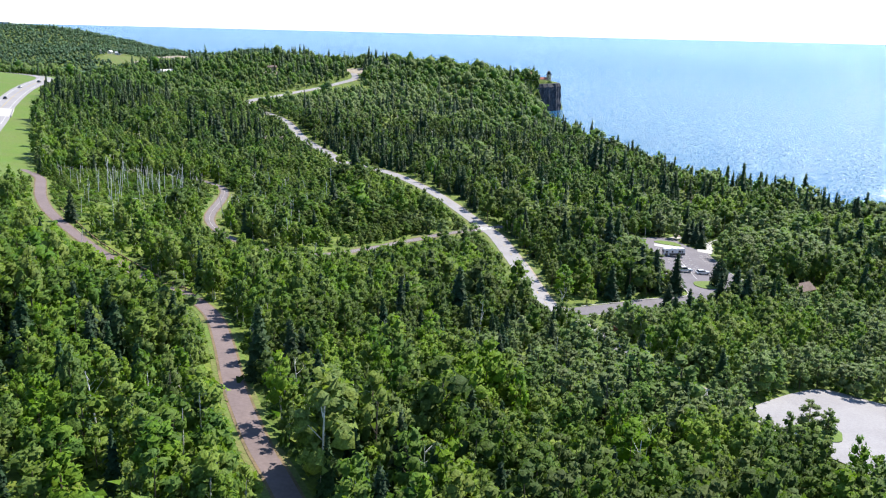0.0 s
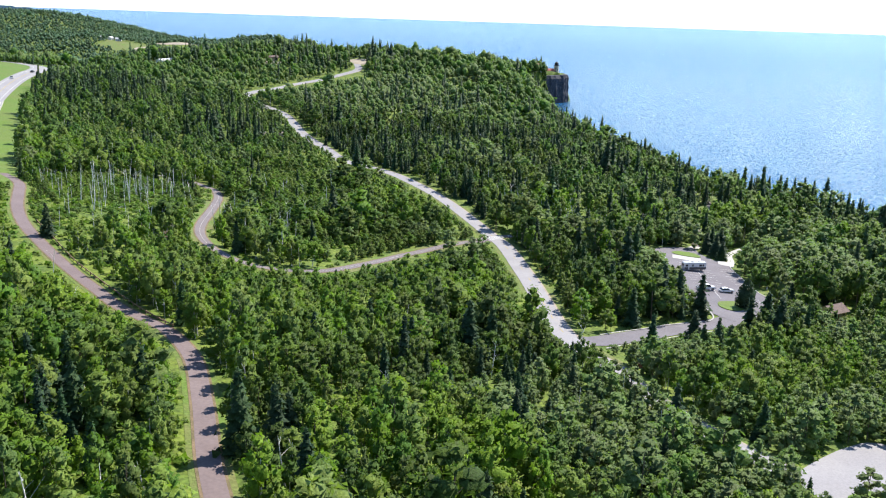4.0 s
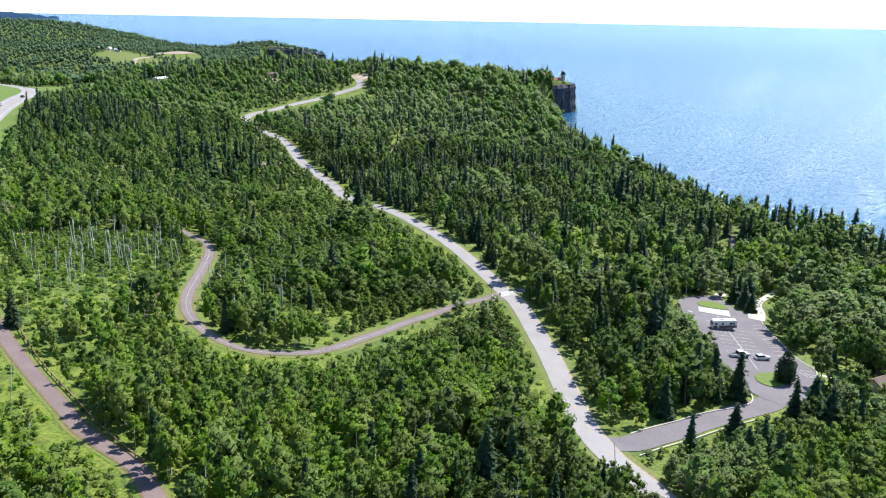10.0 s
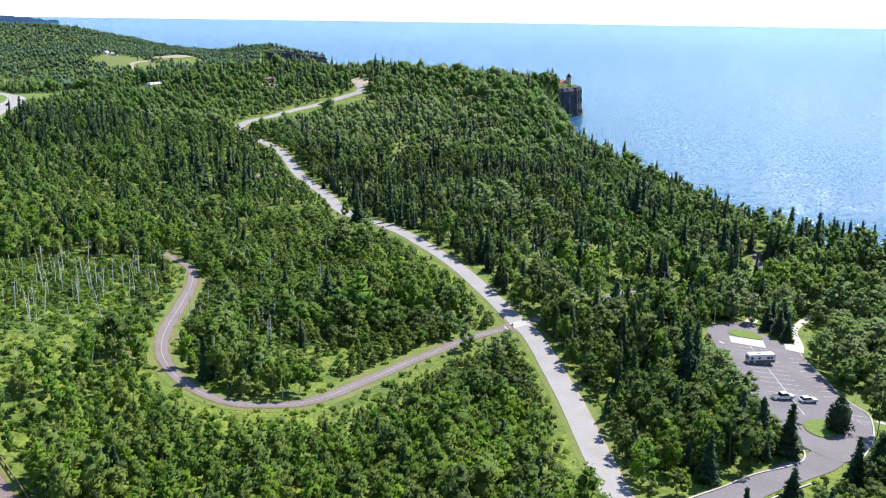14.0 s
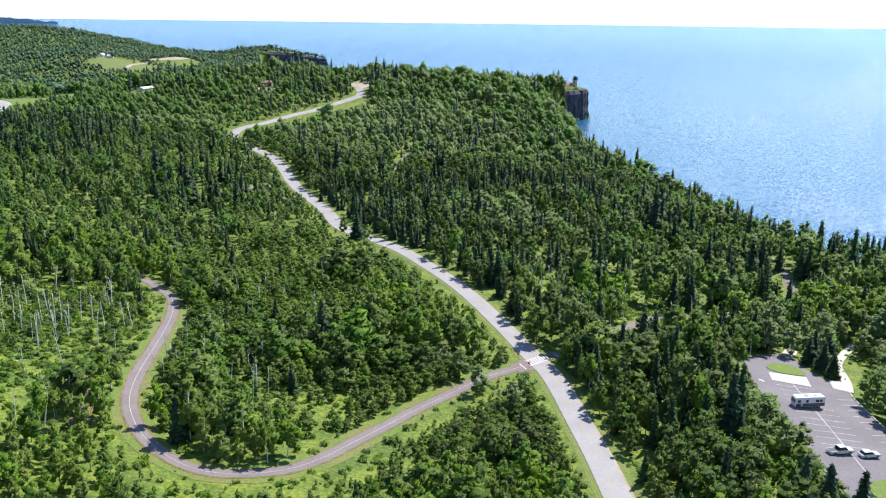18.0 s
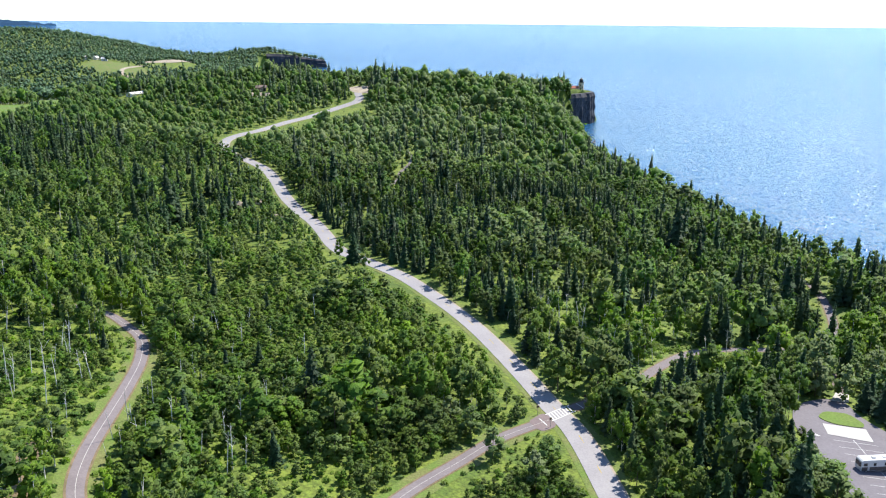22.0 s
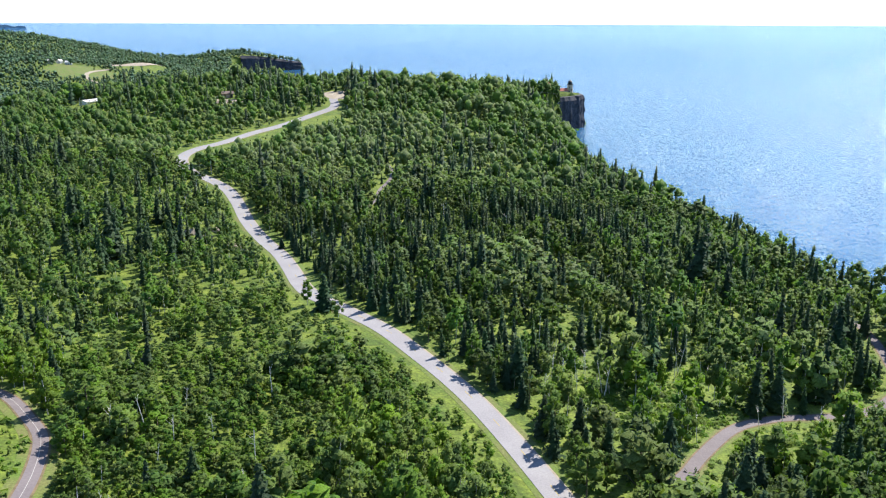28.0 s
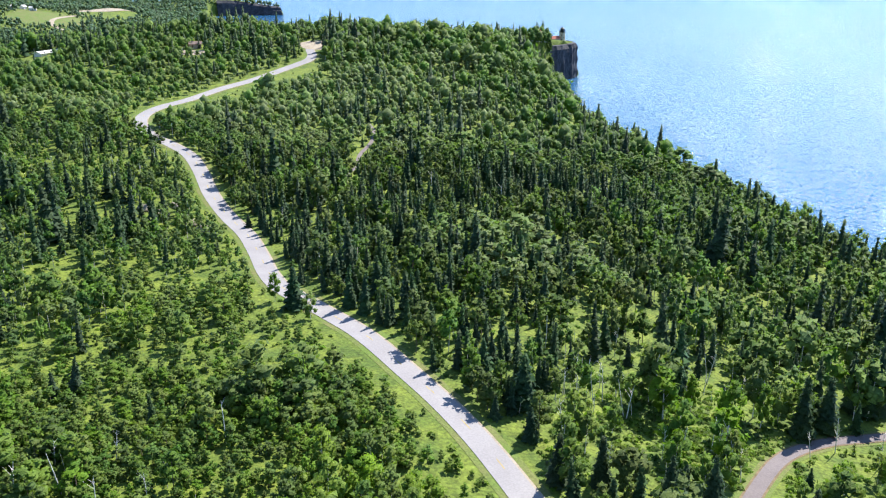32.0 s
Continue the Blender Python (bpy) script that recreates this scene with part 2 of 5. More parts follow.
_no.inputs["Scale"].default_value, _no.inputs["Detail"].default_value = 0.75, 4
_l.new(_geo.outputs["Position"], _no.inputs["Vector"])
_bp = _n.new("ShaderNodeBump")
_bp.inputs["Strength"].default_value, _bp.inputs["Distance"].default_value = 0.7, 1.2
_no2 = _n.new("ShaderNodeTexNoise")
_no2.inputs["Scale"].default_value, _no2.inputs["Detail"].default_value = 0.13, 3
_l.new(_geo.outputs["Position"], _no2.inputs["Vector"])
_ad = _n.new("ShaderNodeMath")
_ad.operation = "MULTIPLY_ADD"
_ad.inputs[1].default_value = 1.5
_l.new(_no2.outputs["Fac"], _ad.inputs[0])
_l.new(_no.outputs["Fac"], _ad.inputs[2])
_vo = _n.new("ShaderNodeTexVoronoi")
_vo.inputs["Scale"].default_value = 0.85
_l.new(_geo.outputs["Position"], _vo.inputs["Vector"])
_tilt = _n.new("ShaderNodeVectorMath")
_tilt.operation = "MULTIPLY_ADD"
_tilt.inputs[1].default_value, _tilt.inputs[2].default_value = (0.62, 0.62, 0.0), (-0.31, -0.31, 1.0)
_l.new(_vo.outputs["Color"], _tilt.inputs[0])
_un = _n.new("ShaderNodeVectorMath")
_un.operation = "NORMALIZE"
_l.new(_tilt.outputs[0], _un.inputs[0])
_l.new(_un.outputs[0], _bp.inputs["Normal"])
_l.new(_ad.outputs[0], _bp.inputs["Height"])
_l.new(_bp.outputs[0], _b.inputs["Normal"])


# ---- mesh tools ----
def part(name, bm, mat, parent=None, label=""):
    me = bpy.data.meshes.new(name)
    bm.to_mesh(me)
    bm.free()
    me.materials.append(mat)
    ob = new(name, me)
    if parent:
        ob.parent = parent
    if label:
        ob["label"] = label
    return ob


def empty(name, m, label, category, group=""):
    e = new(name)
    e.matrix_world = m
    e.empty_display_size = 0.3
    return tagged(e, label, category, group)


def box(bm, x0, x1, y0, y1, z0, z1, m=None, bevel=0.0):
    r = bmesh.ops.create_cube(bm, size=1)
    t = Matrix.Translation(((x0 + x1) / 2, (y0 + y1) / 2, (z0 + z1) / 2)) @ Matrix.Diagonal((x1 - x0, y1 - y0, z1 - z0, 1))
    bmesh.ops.transform(bm, matrix=(m or Matrix()) @ t, verts=r["verts"])
    if bevel:
        ed = list({e for v in r["verts"] for e in v.link_edges})
        bmesh.ops.bevel(bm, geom=ed, offset=bevel, segments=2, affect="EDGES", profile=0.5)
    return bm


def cyl(bm, r0, r1, z0, z1, seg=10, x=0, y=0, m=None):
    r = bmesh.ops.create_cone(bm, cap_ends=True, segments=seg, radius1=r0, radius2=max(r1, 0.0005), depth=z1 - z0)
    bmesh.ops.transform(bm, matrix=(m or Matrix()) @ Matrix.Translation((x, y, (z0 + z1) / 2)), verts=r["verts"])
    return bm


def B():
    return bmesh.new()


def spline(pts, step=4.0):
    """Points of a smooth curve through pts."""
    p = [np.array(q, float) for q in pts]
    p = [2 * p[0] - p[1]] + p + [2 * p[-1] - p[-2]]
    out = []
    for i in range(1, len(p) - 2):
        n = max(1, int(np.linalg.norm(p[i + 1] - p[i]) / step))
        for k in range(n):
            t = k / n
            out.append(0.5 * (2 * p[i] + (p[i + 1] - p[i - 1]) * t + (2 * p[i - 1] - 5 * p[i] + 4 * p[i + 1] - p[i + 2]) * t * t + (3 * p[i] - p[i - 1] - 3 * p[i + 1] + p[i + 2]) * t ** 3))
    out.append(p[-2])
    return np.array(out)


# ---- the lie of the land ----
def smooth(a, b, x):
    t = np.clip((np.asarray(x, float) - a) / (b - a), 0, 1)
    return t * t * (3 - 2 * t)


SHORE = [(470, -250), (330, 90), (278, 250), (255, 330), (232, 400), (207, 450), (182, 491), (168, 540), (157, 600), (144, 670), (141, 714),
         (140, 767), (149, 850), (154, 900), (158, 950), (160, 985), (158, 1003), (180, 1020), (196, 1050), (190, 1085), (140, 1120), (40, 1190), (-70, 1280), (-165, 1420),
         (-250, 1580), (-300, 1780), (-322, 1930), (-330, 2000), (-290, 2028), (-215, 2044), (-198, 2064), (-290, 2105), (-500, 2140), (-760, 2230), (-1100, 2330), (-1700, 2420), (-2700, 2500), (-2900, 3500)]
_shore = spline(SHORE, 6.0)
KNOLLS = [(-20, 118, 4.3), (-104, 256, 4.8), (-19, 258, -3.3), (101, 374, -3.0), (-14, 397, 5.3), (-47, 480, -2.5), (-105, 600, 2.4), (-76, 402, -5.9), (136, 632, -2.9)]
HOLLOWS = [(-335, 850, -20.0, 85), (-110, 880, 6.5, 90), (70, 900, 7.0, 70)]


def shore_x(y):
    return np.interp(y, _shore[:, 1], _shore[:, 0])


def inland(x, y):
    """Metres from the waterline, positive on land (approximate)."""
    x, y = np.asarray(x, float), np.asarray(y, float)
    d = shore_x(y) - x
    slope = (shore_x(y + 6) - shore_x(y - 6)) / 12.0
    return d / np.sqrt(1 + slope * slope)


def near_land(x, y):
    xx, yy = np.clip(x, -330, 240) / 100, (np.clip(y, -60, 830) - 400) / 100
    z = (19.49 - 8.6 * xx - 0.06 * yy - 0.02 * xx * xx + 0.77 * xx * yy + 1.46 * yy * yy - 0.55 * xx ** 3 - 0.64 * xx * xx * yy - 0.06 * xx * yy * yy + 0.01 * yy ** 3)
    for kx, ky, a in KNOLLS:
        z = z + a * np.exp(-((x - kx) ** 2 + (y - ky) ** 2) / (2 * 48 ** 2))
    for kx, ky, a, s in HOLLOWS:
        z = z + a * np.exp(-((x - kx) ** 2 + (y - ky) ** 2) / (2 * s ** 2))
    return z


def far_land(x, y):
    g = lambda cx, cy, sx, sy, a: a * np.exp(-((x - cx) / sx) ** 2 / 2 - ((y - cy) / sy) ** 2 / 2)
    return 9 + g(165, 1010, 75, 85, 24) + g(-860, 1900, 200, 350, 44) + g(-1250, 1600, 400, 420, 36) + g(-500, 1500, 90, 110, 20) + g(-705, 1870, 95, 210, 17) + g(-400, 1622, 34, 36, 13) + g(-345, 2075, 58, 70, 20) + g(-255, 2060, 60, 60, 7) + g(60, 960, 90, 60, 14)


def land(x, y):
    x, y = np.asarray(x, float), np.asarray(y, float)
    k = smooth(835, 1080, y + 0.25 * np.maximum(0, -x - 250))
    z = near_land(x, y) * (1 - k) + far_land(x, y) * k
    d = inland(x, y)
    z = np.maximum(z, 1.6 + 0.06 * np.clip(d, 0, 60))
    steep = np.where((y > 985), 7.0, 0.75)
    z = np.minimum(z, -1.0 + np.maximum(d, -30) * steep + np.where(y > 985, -2, 0.6))
    return np.maximum(z, -6)


def ground_z(x, y):
    return float(land(x, y))


# ---- ground, lake ----
def grid_mesh(name, xs, ys, zf, mat):
    X, Y = np.meshgrid(xs, ys)
    Z = zf(X, Y)
    nx, ny = len(xs), len(ys)
    v = np.stack([X, Y, Z], -1).reshape(-1, 3)
    i = (np.arange(ny - 1)[:, None] * nx + np.arange(nx - 1)[None]).reshape(-1)
    f = np.stack([i, i + 1, i + nx + 1, i + nx], -1)
    me = bpy.data.meshes.new(name)
    me.vertices.add(len(v))
    me.vertices.foreach_set("co", v.astype(np.float32).ravel())
    me.loops.add(f.size)
    me.loops.foreach_set("vertex_index", f.astype(np.int32).ravel())
    me.polygons.add(len(f))
    me.polygons.foreach_set("loop_start", np.arange(0, f.size, 4, dtype=np.int32))
    me.update(calc_edges=True)
    me.polygons.foreach_set("use_smooth", np.ones(len(f), bool))
    me.materials.append(mat)
    return new(name, me)


gx = np.concatenate([np.arange(-2600, -480, 35), np.arange(-480, 340, 5), np.arange(340, 700, 40)])
gy = np.concatenate([np.arange(-400, -100, 25), np.arange(-100, 1140, 5), np.arange(1140, 1980, 28), np.arange(1980, 2120, 7), np.arange(2120, 3400, 32)])
ground = tagged(grid_mesh("ground", gx, gy, land, M_GRASS), "grassy forest floor sloping down to the lake", "ground", kind="structure")

# the lake sheet lifts towards its far rim, where the earth's curve hides nothing more
ang = np.linspace(0, 2 * math.pi, 97)
rad = np.concatenate([np.linspace(0, 2400, 30), np.linspace(2500, 4700, 24)])
bm = B()
ring = []
for r in rad:
    zz = 83.0 * (max(0.0, r - 2400) / 2300) ** 2
    ring.append([bm.verts.new((r * math.sin(a), 110 + r * math.cos(a), zz)) for a in ang[:-1]] if r else [bm.verts.new((0, 110, 0))] * 96)
for a, b in zip(ring, ring[1:]):
    for k in range(96):
        q = [a[k], a[(k + 1) % 96], b[(k + 1) % 96], b[k]]
        bm.faces.new(list(dict.fromkeys(q)))
bmesh.ops.recalc_face_normals(bm, faces=bm.faces)
for f in bm.faces:
    f.smooth = True
    if f.normal.z < 0:
        f.normal_flip()
lake = tagged(part("water", bm, M_WATER), "wide blue lake with wind ripples under the sun", "lake", kind="structure")


# ---- roads and trails ----
def ribbon(name, pts, half, lift, mat, step=3.0, off=0.0, cross=2, dash=None, parent=None):
    c = spline(pts, step)
    d = np.gradient(c, axis=0)
    d /= np.linalg.norm(d, axis=1)[:, None] + 1e-9
    nrm = np.stack([d[:, 1], -d[:, 0]], -1)
    bm = B()
    rows = []
    for p, n in zip(c, nrm):
        row = []
        for k in range(cross + 1):
            q = p + n * (off - half + 2 * half * k / cross)
            row.append(bm.verts.new((q[0], q[1], ground_z(*q) + lift)))
        rows.append(row)
    for i, (a, b) in enumerate(zip(rows, rows[1:])):
        if dash and (i % (dash[0] + dash[1])) >= dash[0]:
            continue
        for k in range(cross):
            bm.faces.new((a[k], a[k + 1], b[k + 1], b[k]))
    bmesh.ops.delete(bm, geom=[v for v in bm.verts if not v.link_faces], context="VERTS")
    for f in bm.faces:
        if f.normal.z < 0:
            f.normal_flip()
    return part(name, bm, mat, parent)


def drape(name, poly, lift, mat, cell=4.0, thick=0.0, parent=None):
    """A flat-coloured patch laid over the land; thick gives it an upright rim."""
    bm = B()
    bm.faces.new([bm.verts.new((x, y, 0)) for x, y in poly])
    xs, ys = [p[0] for p in poly], [p[1] for p in poly]
    for ax, lo, hi in ((0, min(xs), max(xs)), (1, min(ys), max(ys))):
        k = lo + cell
        while k < hi:
            co, no = [0, 0, 0], [0, 0, 0]
            co[ax], no[ax] = k, 1
            bmesh.ops.bisect_plane(bm, geom=bm.verts[:] + bm.edges[:] + bm.faces[:], plane_co=co, plane_no=no)
            k += cell
    for v in bm.verts:
        v.co.z = ground_z(v.co.x, v.co.y) + lift
    bm.normal_update()
    for f in bm.faces:
        if f.normal.z < 0:
            f.normal_flip()
    if thick:
        edges = [e for e in bm.edges if e.is_boundary]
        r = bmesh.ops.extrude_edge_only(bm, edges=edges)
        for v in r["geom"]:
            if isinstance(v, bmesh.types.BMVert):
                v.co.z -= thick
    return part(name, bm, mat, parent)


def rounded(poly, r=3.0, n=4):
    """The polygon with its corners cut to arcs."""
    out = []
    k = len(poly)
    for i in range(k):
        p, a, b = (np.array(poly[j % k], float) for j in (i, i - 1, i + 1))
        ra = min(r, np.linalg.norm(a - p) * 0.45)
        rb = min(r, np.linalg.norm(b - p) * 0.45)
        p0, p2 = p + (a - p) / np.linalg.norm(a - p) * ra, p + (b - p) / np.linalg.norm(b - p) * rb
        for t in np.linspace(0, 1, n + 1):
            out.append(tuple((1 - t) ** 2 * p0 + 2 * t * (1 - t) * p + t * t * p2))
    return out


MAIN = [(62, 131), (53, 146), (48, 159), (44, 178), (40, 190), (38, 205), (38, 224), (38, 250), (37, 272), (36, 288), (34.5, 299), (31.5, 309), (28, 322), (23, 338), (17.5, 353),
        (11.5, 366), (5, 378), (-4, 395), (-12, 407), (-20, 419), (-27, 430), (-32, 443), (-37, 461), (-43, 479), (-52, 497), (-61, 518), (-69, 542), (-77, 561), (-87, 574),
        (-98, 586), (-106, 602), (-109.5, 622), (-106, 643), (-98, 661), (-86, 692), (-72, 716), (-57.5, 744), (-50.5, 757), (-43.8, 770), (-42.3, 782), (-44.3, 796), (-41.5, 808)]
LOOP = [(30, 302.5), (17, 291.5), (8, 280.5), (0, 270.5), (-6, 261.5), (-12, 252.5), (-18, 243), (-24, 236.5), (-31, 233), (-37, 232), (-43, 234.5), (-49.6, 240.6), (-54.6, 248.7),
        (-57.8, 257.2), (-59.9, 269), (-61.4, 285.8), (-62.8, 300), (-64.9, 314.5), (-69, 328.3), (-75.5, 338.2), (-83, 347.5), (-90, 352), (-99, 353.5), (-125, 350)]
LEFT = [(-2, 60), (-11, 82), (-15, 91), (-18, 99), (-22, 111), (-27, 129), (-33, 148), (-41, 163), (-48, 170), (-55, 177), (-61, 185), (-74, 201), (-84, 214), (-94, 228), (-102, 243), (-109, 260), (-116, 276), (-128, 292)]
EAST = [(36, 309), (43, 315), (51, 323), (58, 331), (63, 338), (70, 347), (77, 355), (84, 360.5), (93, 365), (104, 368), (118, 372), (131, 381), (139, 390), (145, 404), (151, 423), (156, 445)]
PATHW = [(-5, 635), (-2.5, 620), (-4, 600), (-8.5, 580), (-10, 562), (-14, 548)]
ENTRY = [(38, 196), (45, 197), (52, 202), (60, 208), (69, 215), (78, 221), (86, 226.5), (95, 236)]
GLADE = [(-272, 690), (-280, 740), (-278, 790), (-300, 850), (-340, 900), (-400, 940)]
FIELD = [(-492, 1412), (-455, 1388), (-414, 1394), (-394, 1430), (-404, 1474), (-440, 1500), (-500, 1500)]
CUTTING = [(-450, 1550), (-415, 1510), (-372, 1515), (-362, 1580), (-372, 1622), (-400, 1624), (-430, 1605)]
MEADOW = [(-84, 166), (-96, 196), (-107, 225), (-114, 250), (-119, 276), (-126, 300), (-136, 322), (-165, 390), (-180, 430), (-201, 482), (-219, 536), (-251, 617), (-268, 662), (-276, 690), (-310, 706), (-330, 690), (-305, 640), (-285, 560), (-262, 500), (-240, 440), (-215, 370), (-190, 310), (-165, 250), (-150, 166)]
HIGHWAY = [(-134, 250), (-161, 320), (-186.5, 390), (-204, 440), (-219, 480), (-236, 532), (-250, 580), (-260, 622), (-268, 660), (-282, 690), (-312, 716), (-360, 738), (-430, 752)]

ribbon("trim", MAIN, 4.6, 0.05, M_VERGE, cross=4)["kind"] = "structure"
road = tagged(ribbon("road", MAIN, 2.85, 0.14, M_ROAD, cross=2, off=-0.3), "pale sunlit asphalt park road winding through the forest", "road", kind="structure")
ribbon("centre_line", MAIN[4:], 0.07, 0.16, M_YELLOW, cross=1, dash=(1, 3), parent=road)
ribbon("edge_gravel", MAIN, 0.3, 0.135, M_GRAVEL, cross=1, off=2.75, parent=road)
for nm, pts in (("loop", LOOP), ("left", LEFT), ("east", EAST)):
    ribbon("trim", pts, 3.6 if nm == "loop" else 2.6, 0.05, M_VERGE, cross=2, step=2.5)["kind"] = "structure"
    tr = tagged(ribbon("trail", pts, 1.38 if nm != "left" else 1.42, 0.12, M_TRAIL if nm == "left" else M_TRAIL_GREY, cross=2, step=2.0), "reddish asphalt cycle trail curving through trees", "trail", kind="structure")
    for o in (-1, 1):
        ribbon("edge_soil", pts, 0.22, 0.10, M_SOIL, cross=1, step=2.0, off=o * 1.58, parent=tr)
    if nm == "loop":
        ribbon("centre_line", pts, 0.04, 0.14, M_CONCRETE, cross=1, step=2.0, parent=tr)
tagged(ribbon("trail", PATHW, 0.9, 0.12, M_TRAIL_GREY, cross=2, step=3), "narrow gravel path in a forest gap", "path", kind="structure")
ribbon("trim", GLADE, 14, 0.05, M_MOWN, cross=4, step=8)["kind"] = "structure"
ribbon("trim", HIGHWAY[10:], 20, 0.05, M_MOWN, cross=8, step=8)["kind"] = "structure"
tagged(drape("lawn", rounded(MEADOW, 8), 0.12, M_MOWN, 5.0), "wide mown grass bank between highway and forest", "meadow", kind="structure")
hw = tagged(ribbon("road", HIGHWAY, 6.0, 0.25, M_ROAD, cross=2, step=6), "grey two lane highway with wide shoulders", "highway", kind="structure")
ribbon("centre_line", HIGHWAY, 0.12, 0.28, M_YELLOW, cross=1, step=6, parent=hw)
DECK = [(-206.7, 448), (-212.8, 464), (-219, 480)]
ribbon("bridge_deck", DECK, 6.3, 0.30, M_CONCRETE, cross=2, step=3, parent=hw)
for o in (-6.2, 6.2):
    rail = spline([(p[0] + o * 0.916, p[1] + o * 0.40) for p in DECK], 4.0)
    for p, q in zip(rail, rail[1:]):
        a, b = Vector((p[0], p[1], ground_z(*p) + 0.75)), Vector((q[0], q[1], ground_z(*q) + 0.75))
        m = Matrix.Translation((a + b) / 2) @ (b - a).to_track_quat("Y", "Z").to_matrix().to_4x4()
        part("parapet", box(B(), -0.16, 0.16, -(b - a).length / 2, (b - a).length / 2, -0.75, 0.35, m=m, bevel=0.04), M_CONCRETE, hw)
for o in (-3.9, 3.9):
    ribbon("edge_line", HIGHWAY, 0.1, 0.28, M_PAINT, cross=1, step=6, off=o, parent=hw)

# the car park and its drive
LOT = [(96, 324), (105, 330), (110, 331.5), (113, 329), (111.3, 321), (113, 312), (115, 307), (116, 301), (114.6, 296), (113, 284), (111, 267), (111.3, 261), (111.7, 254), (105, 240.5), (96.5, 229.5), (90, 226), (85, 234), (85, 254), (86.5, 272), (87.5, 286), (88, 298), (91, 313)]
drive = ribbon("pavement", ENTRY, 3.4, 0.13, M_LOT, cross=2, step=2)
tagged(drive, "grey asphalt drive from the park road to the car park", "drive", kind="structure")
lot = tagged(drape("car_park", rounded(LOT, 4), 0.17, M_LOT), "grey asphalt car park with white stall lines", "car park", kind="structure")
ribbon("kerb", [(47, 202.5), (52, 206.5), (60, 212), (68, 218), (79, 224), (83.2, 228), (85, 234), (84.8, 241)], 0.16, 0.30, M_CONCRETE, cross=1, step=1.5, parent=lot)
ribbon("kerb", [(46, 191.5), (52, 196.5), (61, 203), (70, 210), (79, 216)], 0.16, 0.30, M_CONCRETE, cross=1, step=1.5, parent=lot)
ribbon("kerb", [(116, 302), (114.6, 296.5), (113, 284), (111, 267), (111.3, 261), (111.7, 254.5), (105, 240.5), (97, 230)], 0.16, 0.32, M_CONCRETE, cross=1, step=1.5, parent=lot)
drape("grass_island", rounded([(99, 317), (103, 321.5), (109, 321), (110, 314.5), (108, 311.8), (101, 313.3)], 2), 0.32, M_MOWN, 3, 0.2, parent=lot)
drape("concrete_pad", [(98.5, 313), (108.5, 311.3), (106.3, 303.5), (96.6, 306.4)], 0.24, M_CONCRETE, 3, 0.12, parent=lot)
drape("concrete_pad", [(114.6, 310.5), (120.6, 309.6), (117, 301.5), (112.5, 303.9)], 0.24, M_CONCRETE, 3, 0.12, parent=lot)
drape("grass_island", rounded([(91.6, 248), (99.5, 251), (102, 247), (97, 241), (92.5, 238.6), (90, 242)], 2.5), 0.34, M_MOWN, 3, 0.2, parent=lot)
tagged(ribbon("pavement", [(119, 309), (121, 315), (124.5, 325.6), (132, 336.5), (140, 346)], 1.3, 0.2, M_CONCRETE, cross=2, step=1.5), "pale concrete footpath beside the car park", "footpath", kind="structure")

WALK = [(116.5, 304), (119, 309), (121, 315), (124.5, 325.6), (132, 336.5)]
STRIP = [(110.5, 268), (114, 269), (121, 262), (126, 252), (129, 240), (122, 231), (112, 236), (106, 238), (111, 252)]
# the lower lot beyond the drive
LOT2 = [(60, 131), (68, 139), (76, 146), (85, 152), (97, 143), (110, 128), (106, 112), (92, 98), (80, 100), (70, 110), (63, 121)]
lot2 = tagged(drape("car_park", rounded(LOT2, 4), 0.17, M_ROAD), "pale asphalt turning area among the trees", "car park", kind="structure")
drape("grass_island", rounded([(66, 126), (72, 130), (76, 127), (73, 121), (67, 121)], 2), 0.32, M_MOWN, 3, 0.2, parent=lot2)



# ---- forest ----
rng = np.random.default_rng(7)


def unit(a):
    return a / (np.linalg.norm(a, axis=-1, keepdims=True) + 1e-9)


def leaf_cards(centres, normals, sizes, shade=None):
    """Three-cornered leaf sprays: vertices, triangles and the soft normals of the clump that they clothe."""
    n = unit(normals)
    ref = rng.normal(size=n.shape)
    u = unit(np.cross(n, ref))
    w = np.cross(n, u)
    s = sizes[:, None]
    a = rng.uniform(0.6, 1.1, (len(s), 1))
    v = np.stack([centres + u * s * 1.25, centres - u * s * 0.6 + w * s * a, centres - u * s * 0.6 * a - w * s * 0.9], 1).reshape(-1, 3)
    i = np.arange(len(centres)) * 3
    return v, np.stack([i, i + 1, i + 2], -1), np.repeat(unit(n if shade is None else shade), 3, axis=0)


def merge(*parts):
    vs, ts, ns, ms, k = [], [], [], [], 0
    for v, t, n, m in parts:
        vs.append(v)
        ts.append(t + k)
        ns.append(n)
        ms.append(np.full(len(t), m, np.int32))
        k += len(v)
    return np.concatenate(vs), np.concatenate(ts), np.concatenate(ns), np.concatenate(ms)


def prism(p0, p1, r0, r1, seg=5):
    p0, p1 = np.array(p0, float), np.array(p1, float)
    a = np.arange(seg) * 2 * math.pi / seg
    ring_ = np.stack([np.cos(a), np.sin(a), 0 * a], -1)
    v = np.concatenate([p0 + ring_ * r0, p1 + ring_ * r1])
    i = np.arange(seg)
    j = (i + 1) % seg
    return v, np.concatenate([np.stack([i, j, j + seg], -1), np.stack([i, j + seg, i + seg], -1)]), np.concatenate([ring_, ring_])


